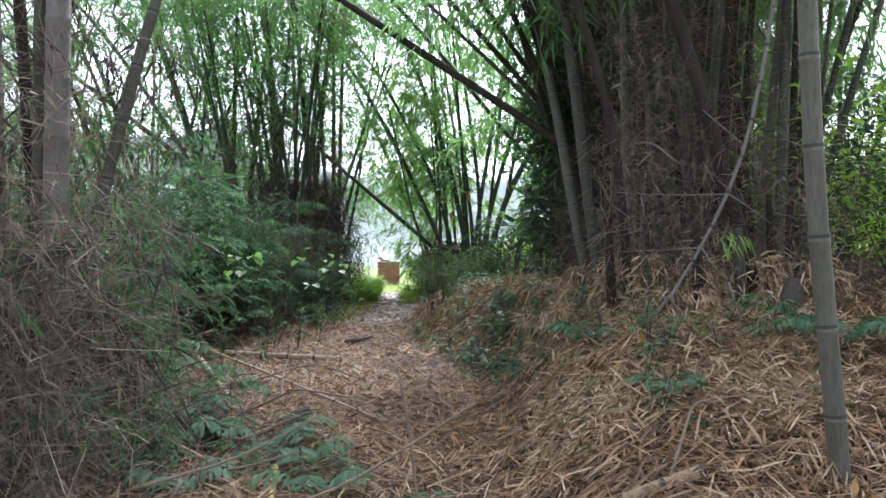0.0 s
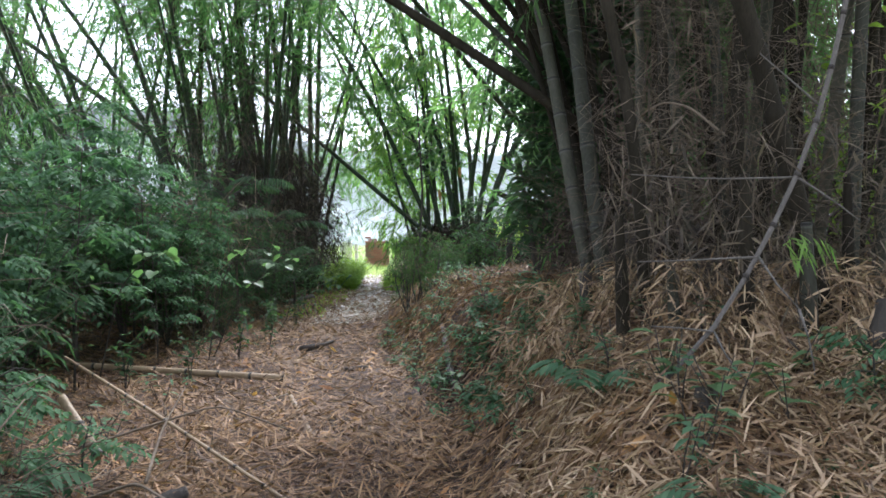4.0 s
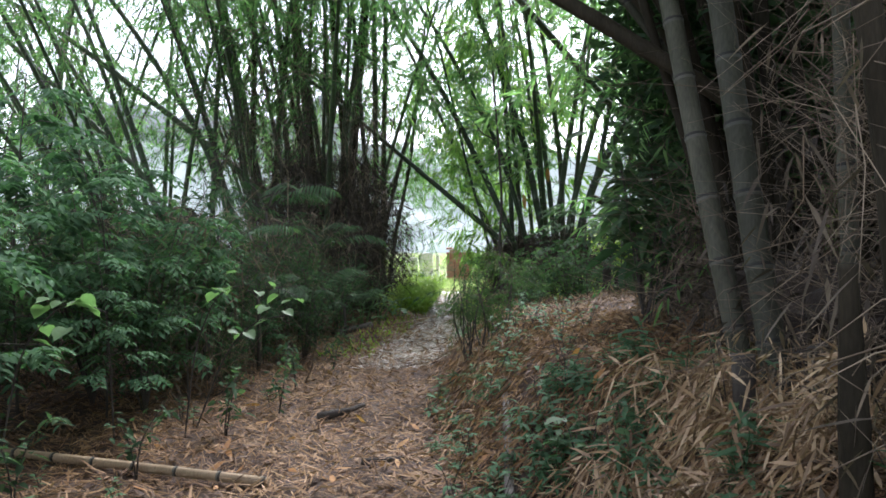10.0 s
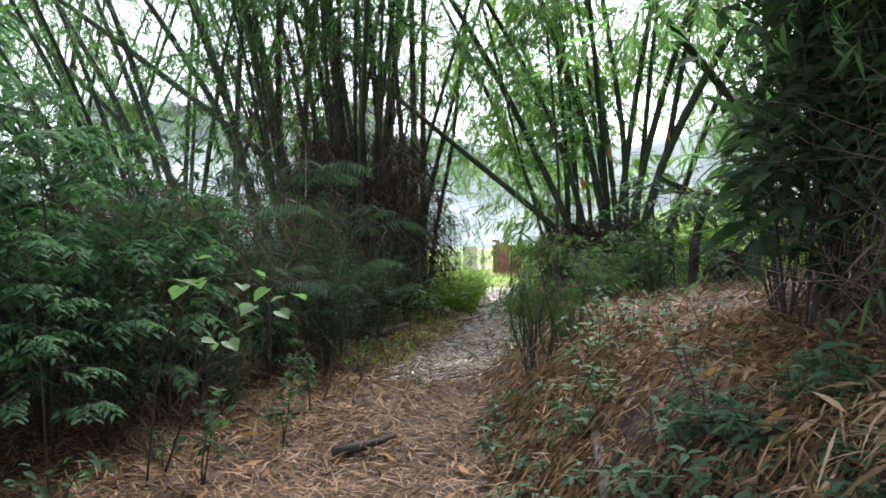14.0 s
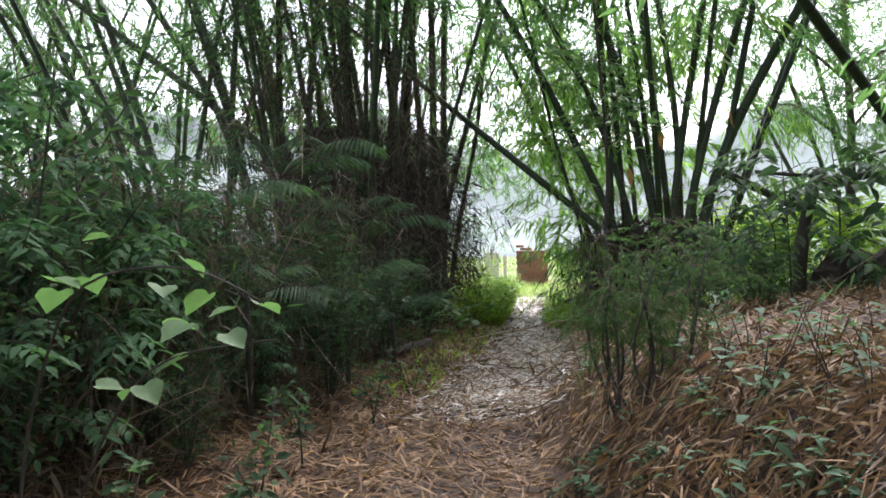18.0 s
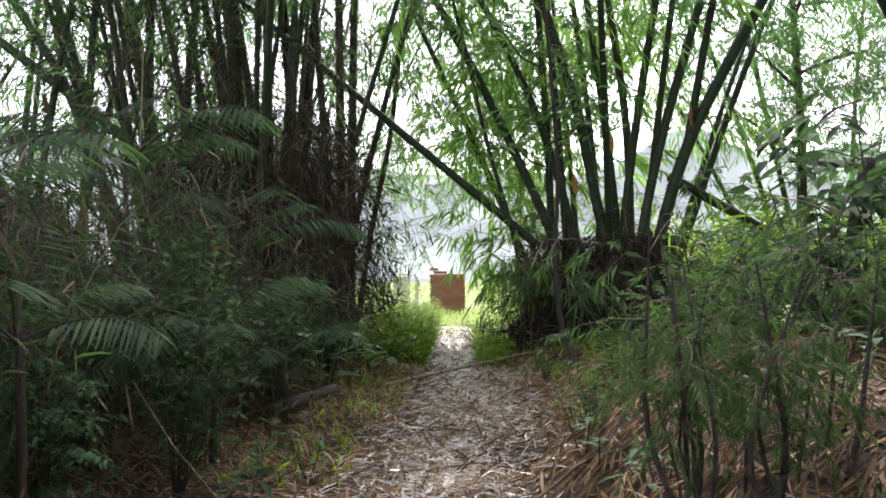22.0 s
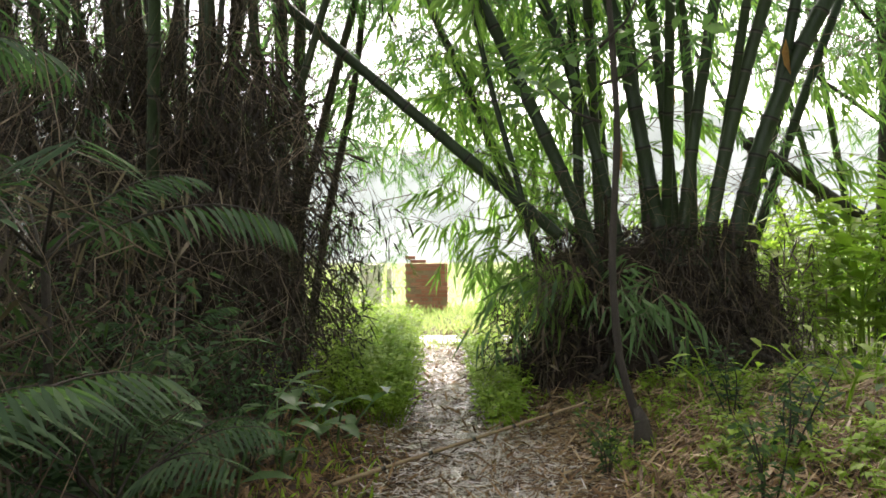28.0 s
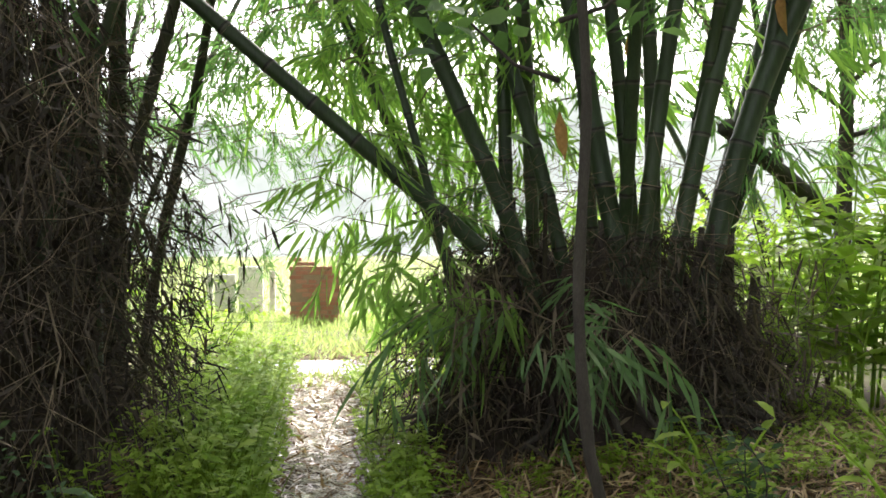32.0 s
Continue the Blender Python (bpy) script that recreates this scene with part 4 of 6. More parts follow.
side = clump_at(1.88, 3.85, "slim grey-green bamboo pole standing alone")
stalk(side, [(1.86, 3.85, 0.4), (1.72, 3.82, 1.66), (1.68, 3.8, 2.6)], 0.048, M_CULM_OLD, r, 6, 4, 0.5, step=0.42)

far_pole = clump_at(4.1, 19.3, "lone dark bamboo culm leaning over the path")
stalk(far_pole, [(3.47, 18.32, 1.5), (2.96, 17.85, 2.0), (1.95, 16.91, 3.0), (0.94, 15.97, 4.0)], 0.06, M_CULM, r, 4, 10, 0.5, (0.7, 1.2), droop=0.0)

# young canes at the edge of the bank
canes = thing("bamboo_seedling_clump", (-0.08, 13.55, gz(-0.08, 13.55)), "clump of crooked dark young canes with feathery tops", "bamboo")
SPRAYS_CANE = [spray_mesh(180 + i, 84, 0.9, 0.12, 0.018, M_FERN_DARK, 0.5) for i in range(3)]
for i in range(15):
    a, k = i * 2.4 + r.normal() * 0.3, math.sqrt(r.uniform(0.1, 1))
    foot = np.array([math.cos(a) * k * 0.24, math.sin(a) * k * 0.2, -0.05])
    tall_by = r.uniform(0.7, 1.2)
    tip = foot + np.array([math.cos(a) * k * 0.22 + r.normal() * 0.07, math.sin(a) * k * 0.2, tall_by])
    pts = eased(resample([foot, foot * 0.6 + tip * 0.4 + r.normal(size=3) * [0.09, 0.09, 0], tip], 0.1), 1)
    ob = part("cane", culm_mesh(pts, r.uniform(0.007, 0.012), M_BARK, 7, 0.7, "cane"), canes)
    add_sprays(ob, pts, 7, 0.45, 1.0, r, (0.22, 0.38), SPRAYS_CANE)
sheath = thatch(canes, 0.3, 0.26, 0.2, 150, 85, "straw_sheaf", M_STRAW, (0.06, 0.17), 0.8, mess=0.8, width=(0.006, 0.014))


# ---- shrubs and herbs ----
class Plant:
    """The meshes of one kind of plant: stems one by one, and its leaves."""

    def __init__(self, stems, foliage):
        self.stems, self.foliage = stems, foliage


def shrub_mesh(seed, height, spread, leaves, leaf, width, mat, stems=7, kind="broad", lo=0.2, thick=0.012):
    r = np.random.default_rng(seed)
    h, made = Heap(), []
    for _ in range(stems):
        a = r.uniform(0, 6.283)
        tip = np.array([math.cos(a) * spread * r.uniform(0.3, 1), math.sin(a) * spread * r.uniform(0.3, 1), height * r.uniform(0.6, 1)])
        mid = tip * np.array([0.35, 0.35, 0.55]) + r.normal(size=3) * 0.05
        line = eased(resample([(0, 0, -0.05), mid, tip], height / 7), 2)
        one = Heap()
        tube(one, line, np.linspace(thick, 0.003, len(line)), 5)
        made.append(one.mesh("stem", M_BARK, smooth_faces=True))
        n = leaves // stems
        s = r.uniform(lo, 1, n)
        t = np.linspace(0, 1, len(line))
        at = np.stack([np.interp(s, t, line[:, k]) for k in range(3)], 1) + r.normal(size=(n, 3)) * spread * np.array([0.2, 0.2, 0.14])
        b = r.uniform(0, 6.283, n)
        way = np.stack([np.cos(b), np.sin(b), r.normal(size=n) * 0.4], 1)
        if kind == "broad":
            broad(h, at, way, leaf * r.uniform(0.6, 1.2, n), width * r.uniform(0.7, 1.2, n), 0.25, 0.7, 0.15, 0, r)
        else:
            blades(h, at, way, leaf * r.uniform(0.6, 1.2, n), width * r.uniform(0.7, 1.2, n), 0.3, 0.6, 0, r)
    return Plant(made, h.mesh("foliage", mat))


STEMS = {}


def joined_stems(kind):
    """The stems of a plant that stays far off, as one mesh."""
    if kind not in STEMS:
        h = Heap()
        for me in kind.stems:
            v, l, s, m = read_mesh(me)
            h.v.append(v)
            h.l.append(l + h.nv)
            h.s.append(s + h.nl)
            h.m.append(m)
            h.nv += len(v)
            h.nl += len(l)
        STEMS[kind] = h.mesh("stem", *kind.stems[0].materials, smooth_faces=True)
    return STEMS[kind]


def put(name, kind, x, y, k, turn, label, category, group="", dz=0.0):
    ob = thing(name, (0, 0, 0), label, category, group)
    ob.matrix_basis = Matrix.LocRotScale((x, y, gz(x, y) + dz), Euler((0, 0, turn)), (k, k, k))
    for me in ([joined_stems(kind)] if y > 22.5 or abs(x) > 5.0 else kind.stems):
        part("stem", me, ob)
    if isinstance(kind.foliage, list):
        for me in kind.foliage:
            part(me.name.split(".")[0], me, ob)
    else:
        tagged(part("foliage", kind.foliage, ob), kind="stuff")
    return ob


LIME_FAR = [shrub_mesh(250 + i, 1.8, 1.0, 500, 0.12, 0.05, M_LEAF_LIME, 6) for i in range(2)]
BUSHES = [shrub_mesh(200 + i, 1.9 + 0.25 * i, 0.95, 1100, 0.095, 0.036, M_LEAF_DARK, 8) for i in range(4)]
WISPY = [shrub_mesh(210 + i, 1.9, 0.8, 700, 0.13, 0.017, M_FERN_DARK, 7, "narrow") for i in range(3)]
for i in range(58):
    y = r.uniform(10.5, 19.0)
    x = -np.interp(y, [10, 12, 14, 17, 19, 20.5], [4.2, 3.4, 3.0, 3.1, 3.3, 3.6]) - 4.2 * r.uniform(0, 1) ** 1.3
    pool = BUSHES if r.uniform() < 0.6 or y > 16.5 else WISPY
    put("shrub", pool[r.integers(len(pool))], x, y, r.uniform(0.75, 1.25) * np.interp(y, [12.5, 15], [1, 0.6]), r.uniform(0, 6.28), "dense dark green undergrowth shrub beside the path" if pool is BUSHES else "wispy green shrub with narrow leaves", "shrub", "undergrowth")
for x, y, k in ((-2.6, 17.5, 0.7), (-2.7, 16.2, 0.8), (-2.5, 19.2, 0.55), (-2.9, 14.6, 0.5), (-2.7, 13.2, 0.4), (-3.2, 8.6, 0.9), (-3.4, 7.2, 0.9), (-3.9, 9.4, 1.0), (-2.5, 15.2, 0.6), (-3.0, 11.9, 0.7)):
    put("shrub", BUSHES[r.integers(4)], x, y, k, r.uniform(0, 6.28), "dense dark green undergrowth shrub beside the path", "shrub", "undergrowth")
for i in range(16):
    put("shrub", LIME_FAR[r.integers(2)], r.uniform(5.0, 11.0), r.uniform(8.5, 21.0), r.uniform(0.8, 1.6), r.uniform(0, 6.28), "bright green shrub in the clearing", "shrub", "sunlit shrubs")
for i in range(12):
    put("shrub", (LIME_FAR if i % 2 else BUSHES)[r.integers(2)], r.uniform(3.6, 5.6), r.uniform(5.5, 13.0), r.uniform(0.6, 1.2), r.uniform(0, 6.28), "green shrub on top of the bank", "shrub", "bank shrubs")
for i in range(12):
    put("shrub", BUSHES[r.integers(4)], -r.uniform(3.7, 6.5), r.uniform(7.8, 11.5), r.uniform(0.7, 1.1), r.uniform(0, 6.28), "dense dark green undergrowth shrub beside the path", "shrub", "undergrowth")
for i in range(16):
    put("shrub", BUSHES[r.integers(4)], -r.uniform(7.0, 13.0), r.uniform(8.0, 20.0), r.uniform(0.9, 1.6), r.uniform(0, 6.28), "dense dark green undergrowth shrub", "shrub", "undergrowth")
YOUNG = [shrub_mesh(214 + i, 1.7, 0.55, 420, 0.16, 0.021, M_FERN_DARK, 6, "narrow", thick=0.009) for i in range(2)]
for x, y, k in ((-2.9, 16.3, 0.85), (-3.2, 17.4, 1.1), (-3.4, 13.9, 0.9), (-3.7, 16.3, 1.2)):
    put("shrub", YOUNG[r.integers(2)], x, y, k, r.uniform(0, 6.28), "young bamboo shoot with yellow-green leaves", "shrub", "undergrowth")


def compound_mesh(seed, height, spread, boughs, mat, per=9, low=0.3, leaflets=7, leaflet=0.1):
    """A slim sapling: one dark stem, side twigs, each with long leaves made of paired leaflets."""
    r = np.random.default_rng(seed)
    line = eased(resample([(0, 0, -0.05), (r.normal() * 0.06, r.normal() * 0.06, height * 0.5), (r.normal() * 0.15, r.normal() * 0.15, height)], height / 8), 1)
    one = Heap()
    tube(one, line, np.linspace(0.013, 0.004, len(line)), 6)
    made, h = [one.mesh("stem", M_BARK, smooth_faces=True)], Heap()
    for i in range(boughs):
        s = low + (1 - low) * (i + r.uniform(0, 0.8)) / boughs
        p = np.array([np.interp(s, np.linspace(0, 1, len(line)), line[:, k]) for k in range(3)])
        a = i * 2.4 + r.normal() * 0.4
        out = spread * r.uniform(0.5, 1.0) * (1.15 - 0.6 * s)
        end = p + np.array([math.cos(a) * out, math.sin(a) * out, r.uniform(-0.05, 0.35) * out])
        tube(h, [p, (p + end) / 2 + [0, 0, 0.04], end], [0.005, 0.004, 0.002], 4, False, 1)
        for t in r.uniform(0.25, 1.0, per):
            q = p + (end - p) * t
            b = a + r.normal() * 0.9
            d = np.array([math.cos(b), math.sin(b), r.uniform(-0.5, 0.1)])
            L = leaflet * 2.6 * r.uniform(0.7, 1.15)
            for sgn in (-1, 1):
                u = np.linspace(0.25, 0.95, leaflets // 2 + 1)
                at = q + np.outer(u * L, d) - np.outer(u ** 2 * L * 0.25, [0, 0, 1])
                way = d * 0.6 + sgn * unit(np.cross(d, [0, 0, 1.0])) + np.array([0, 0, -0.25])
                broad(h, at, np.tile(way, (len(u), 1)) + r.normal(size=(len(u), 3)) * 0.12, leaflet * r.uniform(0.8, 1.15), leaflet * 0.4, 0.2, 0.85, 0.12, 0, r)
    return Plant(made, h.mesh("foliage", mat, M_BARK))


COMPOUND = [compound_mesh(220 + i, 1.9 + 0.2 * i, 0.75, 15, M_COMPOUND) for i in range(4)]
for x, y, k in ((-2.9, 12.6, 0.9), (-3.2, 11.6, 0.95), (-3.1, 13.6, 0.7), (-3.5, 10.6, 1.1), (-2.8, 14.5, 0.45), (-3.6, 12.4, 1.1), (-3.0, 9.4, 0.95), (-3.9, 11.4, 1.2), (-3.5, 8.6, 1.0), (-4.2, 9.9, 1.2), (-3.6, 13.2, 1.0), (-2.8, 11.0, 0.65), (-4.6, 8.2, 1.2), (-2.9, 7.7, 0.7)):
    put("sapling", COMPOUND[r.integers(4)], x, y, k, r.uniform(0, 6.28), "dark-stemmed sapling with blue-green compound leaves", "sapling", "saplings")
LOW = [compound_mesh(228 + i, 0.6, 0.5, 7, M_COMPOUND, 5, 0.35, 7, 0.085) for i in range(2)]
for x, y, k in ((-1.85, 5.0, 0.7), (-2.1, 5.6, 0.9), (-2.3, 6.6, 1.0), (-1.7, 6.7, 0.8), (-2.5, 7.2, 1.1), (-1.2, 4.9, 0.45), (2.4, 5.9, 0.6), (0.75, 10.2, 0.4), (0.2, 11.2, 0.4)):
    put("seedling", LOW[r.integers(2)], x, y, k, r.uniform(0, 6.28), "low seedling with dark compound leaves", "shrub", "seedlings")
LARGE = [compound_mesh(232 + i, 1.5 + 0.2 * i, 0.8, 10, M_LEAF_DARK, 3, 0.3, 7, 0.17) for i in range(3)]
for x, y, k in ((1.15, 15.3, 0.75), (1.6, 15.8, 0.85), (0.8, 16.4, 0.5), (1.3, 17.6, 0.5)):
    put("sapling", LARGE[r.integers(3)], x, y, k, r.uniform(0, 6.28), "dark-stemmed sapling with large drooping leaflets", "sapling", "saplings")
THIN = [shrub_mesh(224 + i, 0.9, 0.3, 60, 0.11, 0.045, M_LEAF_DARK, 2, lo=0.35, thick=0.009) for i in range(3)]
for x, y, k in ((-2.0, 11.3, 0.9), (-2.2, 10.2, 0.8), (-1.85, 12.2, 0.8), (-2.05, 13.4, 0.8), (-1.95, 14.6, 0.7), (-2.5, 9.3, 0.9)):
    put("sapling", THIN[r.integers(3)], x, y, k, r.uniform(0, 6.28), "thin dark-stemmed sapling with sparse green leaves", "sapling", "saplings")
# climbing leaves on the back of the thicket
CLIMB = [shrub_mesh(230 + i, 4.8, 0.85, 1700, 0.15, 0.065, M_LEAF_DARK, 6, lo=0.3, thick=0.008) for i in range(2)]
brush(thicket, ((-1.1, 0.6), (0.6, 3.6), (-0.2, 1.3)), 2800, 64, (0.2, 0.8), (0.0015, 0.004))
withered(thicket, ((-1.1, 0.6), (0.6, 3.6), (-0.3, 1.0)), 8000, 90, (0.07, 0.24), (0.006, 0.016))
for x, y, k in ((1.75, 11.6, 0.8), (1.85, 12.2, 0.9), (2.15, 12.7, 0.9), (1.75, 11.0, 0.75), (2.0, 11.4, 1.0), (2.4, 12.1, 1.0), (2.1, 11.9, 0.9), (2.6, 12.5, 1.1), (3.0, 13.3, 1.0), (3.4, 12.2, 1.2), (2.4, 11.2, 1.1), (3.6, 14.3, 0.9), (1.95, 10.9, 0.8), (2.3, 10.4, 1.15), (2.8, 11.0, 1.25), (2.0, 10.3, 0.95), (2.6, 11.8, 1.3), (1.6, 11.5, 1.0), (1.8, 12.4, 1.0)):
    put("climber", CLIMB[r.integers(2)], x, y, k, r.uniform(0, 6.28), "dark broad-leaved climber behind the thicket", "climber", "climbers")
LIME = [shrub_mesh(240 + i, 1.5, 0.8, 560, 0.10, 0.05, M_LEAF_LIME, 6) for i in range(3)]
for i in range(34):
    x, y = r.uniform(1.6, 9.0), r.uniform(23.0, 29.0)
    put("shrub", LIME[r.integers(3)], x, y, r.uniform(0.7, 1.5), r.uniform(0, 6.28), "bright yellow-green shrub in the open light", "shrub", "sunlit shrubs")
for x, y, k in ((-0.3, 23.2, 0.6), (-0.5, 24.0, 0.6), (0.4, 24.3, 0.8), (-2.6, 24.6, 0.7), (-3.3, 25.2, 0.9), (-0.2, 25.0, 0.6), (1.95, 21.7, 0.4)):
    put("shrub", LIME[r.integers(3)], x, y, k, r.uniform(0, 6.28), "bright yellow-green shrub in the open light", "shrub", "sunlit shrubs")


dead = thing("brush", (-3.6, 15.5, gz(-3.6, 15.5)), "tangle of dead brown stems and leaves under the shrubs", "brush")
brush(dead, ((-2.6, 1.0), (-3.4, 4.0), (0.0, 1.9)), 2600, 63, (0.25, 0.9), (0.0018, 0.006), tilt=1.6)
withered(dead, ((-2.6, 1.1), (-3.6, 4.2), (0.0, 1.9)), 7500, 88, (0.08, 0.28), (0.008, 0.024))


def fern_mesh(seed, fronds=6, reach=0.42, rise=0.25, mat=None):
    """Feathery fronds from one crown, each a mesh of its own."""
    r = np.random.default_rng(seed)
    made = []
    for i in range(fronds):
        h = Heap()
        a = i * 6.283 / fronds + r.normal() * 0.3
        d = np.array([math.cos(a), math.sin(a), 0])
        s = np.linspace(0, 1, 9)
        L = reach * r.uniform(0.7, 1.15)
        line = np.outer(s * L, d) + np.outer(rise * np.sin(s * 2.2), [0, 0, 1])
        tube(h, line, np.linspace(0.004, 0.001, 9), 3, False, 1)
        n = 10
        t = np.linspace(0.25, 1, n)
        at = np.stack([np.interp(t, s, line[:, k]) for k in range(3)], 1)
        for sgn in (-1, 1):
            way = d * 0.5 + sgn * np.cross(d, [0, 0, 1.0]) + np.array([0, 0, -0.12])
            blades(h, at, np.tile(way, (n, 1)) + r.normal(size=(n, 3)) * 0.08, L * 0.46 * np.sin(np.clip(t * 2.6, 0, 3.0)) + 0.03, 0.034, 0.25, 0.9, 0, r)
        made.append(h.mesh("frond", mat or M_FERN, M_BARK))
    return Plant([], made)


def herb_parts(r, stems, leaf, width, height, per):
    """Stem lines and leaf rows of a low plant."""
    for _ in range(stems):
        a = r.uniform(0, 6.283)
        tip = np.array([math.cos(a) * height * 0.45, math.sin(a) * height * 0.45, height * r.uniform(0.6, 1)])
        line = resample([(0, 0, -0.03), tip * 0.5 + r.normal(size=3) * 0.02, tip], height / 4)
        t = r.uniform(0.4, 1, per)
        at = np.stack([np.interp(t, np.linspace(0, 1, len(line)), line[:, k]) for k in range(3)], 1)
        b = r.uniform(0, 6.283, per)
        way = np.stack([np.cos(b), np.sin(b), r.uniform(-0.1, 0.5, per)], 1)
        yield line, at, way, leaf * r.uniform(0.6, 1.2, per), width * r.uniform(0.7, 1.2, per)


def herb_mesh(seed, stems, leaf, width, height, mat, per=5):
    r = np.random.default_rng(seed)
    made, leaves = [], []
    for line, at, way, ll, ww in herb_parts(r, stems, leaf, width, height, per):
        h = Heap()
        tube(h, line, np.linspace(0.004, 0.002, len(line)), 4)
        made.append(h.mesh("stem", M_BARK, smooth_faces=True))
        for i in range(per):
            h = Heap()
            broad(h, at[i:i + 1], way[i:i + 1], ll[i:i + 1], ww[i:i + 1], 0.3, 0.9, 0.12, 0, r)
            leaves.append(h.mesh("leaf", mat))
    return Plant(made, leaves)


def weed_carpet(places, leaf, width, height, mat, seed, label, stems=4, per=6):
    """Low plants too many to count, as one stuff."""
    r = np.random.default_rng(seed)
    h = Heap()
    for x, y, k in places:
        o = np.array([x, y, gz(x, y)])
        for line, at, way, ll, ww in herb_parts(r, stems, leaf * k, width * k, height * k, per):
            tube(h, line + o, np.linspace(0.004, 0.002, len(line)), 3, False, 1)
            broad(h, at + o, way, ll, ww, 0.3, 0.85, 0.12, 0, r)
    return tagged(new("weeds", h.mesh("weeds", mat, mat)), label, "weeds", kind="stuff")


FERNS = [fern_mesh(300 + i, 5 + i) for i in range(3)]
HERBS = [herb_mesh(310 + i, 3, 0.085, 0.034, 0.3, M_FERN, 4) for i in range(5)]
HERBS_PALE = [herb_mesh(320 + i, 2, 0.11, 0.055, 0.3, M_LEAF_PALE, 4) for i in range(3)]
SEEDLINGS = [shrub_mesh(325 + i, 0.75, 0.36, 150, 0.09, 0.036, (M_LEAF_DARK, M_FERN_DARK, M_FERN_DARK)[i], 4, thick=0.008) for i in range(3)]
for x, y, k in ((1.18, 6.62, 0.9), (1.35, 4.91, 0.6), (-0.2, 3.4, 0.8), (-0.05, 3.9, 0.7), (-0.9, 5.2, 0.8), (-1.5, 4.6, 0.8), (-1.9, 5.6, 1.1), (-2.1, 6.4, 1.0), (0.25, 3.1, 0.7), (2.7, 5.6, 0.9), (-1.2, 5.7, 0.9), (-0.7, 4.6, 0.8)):
    put("fern", FERNS[r.integers(3)], x, y, k, r.uniform(0, 6.28), "feathery green fern growing through dry leaves", "fern", "ferns")
LINE = ([3, 5.3, 7.2, 11, 15], [0.55, 0.67, 0.2, -0.75, -1.1])
for i in range(90):
    y = r.uniform(4.5, 16.0)
    x = float(toe(y) + r.uniform(0.0, 1.5)) if r.uniform() < 0.75 else r.uniform(-2.9, -1.7)
    if abs(x - np.interp(y, *LINE)) < 0.5:
        continue
    put("herb", HERBS[r.integers(5)], x, y, r.uniform(0.6, 1.2), r.uniform(0, 6.28), "small green weed among fallen leaves", "weed", "weeds")
for x, y, k in ((1.5, 6.0, 1.2), (1.62, 5.9, 1.1), (1.9, 6.9, 1.2), (1.35, 6.9, 1.0), (0.15, 9.4, 1.0), (0.3, 9.9, 1.0), (0.35, 8.6, 1.0), (0.6, 10.3, 1.0), (0.1, 10.6, 1.0), (0.0, 10.1, 1.0)):
    put("herb", HERBS[r.integers(5)], x, y, k, r.uniform(0, 6.28), "small green weed among fallen leaves", "weed", "weeds")
for x, y, k in ((1.45, 5.6, 1.2), (1.7, 5.9, 1.4), (1.95, 5.8, 1.3), (1.55, 6.2, 1.3), (2.1, 6.2, 1.2), (0.55, 9.0, 1.1), (0.8, 9.3, 1.2), (0.35, 9.2, 1.0), (0.95, 9.0, 1.1), (0.7, 9.6, 1.0)):
    put("herb", HERBS_PALE[r.integers(3)], x, y, k, r.uniform(0, 6.28), "pale broad-leaved plant on the bank", "weed", "weeds")
weed_carpet([(x, y, r.uniform(0.5, 1.0)) for x, y in zip(r.uniform(0.7, 2.6, 46), r.uniform(4.5, 5.7, 46))], 0.06, 0.018, 0.09, M_FERN, 7, "low green weeds coming through the straw", 4, 7)
weed_carpet([(0.9 + r.normal() * 0.28, y, r.uniform(0.8, 1.5)) for y in r.uniform(7.9, 10.4, 60)], 0.085, 0.022, 0.16, M_FERN, 6, "patch of feathery green weeds on the leafy bank", 4, 7)
weed_carpet([(toe(y) + r.uniform(0.05, 0.9), y, r.uniform(0.6, 1.3)) for y in r.uniform(7.6, 13.0, 110)], 0.075, 0.024, 0.12, M_FERN, 1, "small green weeds scattered over the leafy bank", 3, 5)
for x, y, k in ((0.4, 15.2, 0.8), (0.75, 15.8, 0.9), (0.25, 16.6, 0.8), (1.1, 16.2, 1.0), (0.6, 17.2, 0.8), (0.9, 14.8, 0.8), (1.5, 17.3, 1.0), (0.15, 17.9, 0.7), (0.5, 18.6, 0.8), (0.6, 19.8, 0.8), (-0.35, 19.1, 0.6), (1.3, 18.4, 0.8), (1.9, 18.0, 1.0), (0.45, 15.9, 1.2), (0.3, 15.6, 1.0), (0.95, 15.2, 1.2)):
    put("seedling", SEEDLINGS[r.integers(3)], x, y, k, r.uniform(0, 6.28), "knee-high green seedling bush beside the path", "shrub", "seedlings")
spots = [(x, y, r.uniform(0.6, 1.2)) for x, y in zip(r.uniform(-0.3, 3.4, 330), r.uniform(15.6, 21.7, 330)) if x > 0.1 + 0.3 * math.sin(y * 2) or r.uniform() < 0.2]
# far weeds take the light-raised lime, near ones a duller green
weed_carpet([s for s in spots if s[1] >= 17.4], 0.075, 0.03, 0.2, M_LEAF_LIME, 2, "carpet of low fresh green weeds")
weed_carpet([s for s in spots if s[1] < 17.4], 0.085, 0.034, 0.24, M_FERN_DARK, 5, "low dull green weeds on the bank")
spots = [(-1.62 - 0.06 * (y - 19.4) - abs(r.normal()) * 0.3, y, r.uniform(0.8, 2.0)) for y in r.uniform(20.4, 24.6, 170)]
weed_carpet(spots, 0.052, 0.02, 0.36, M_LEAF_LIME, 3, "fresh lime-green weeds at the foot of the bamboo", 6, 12)
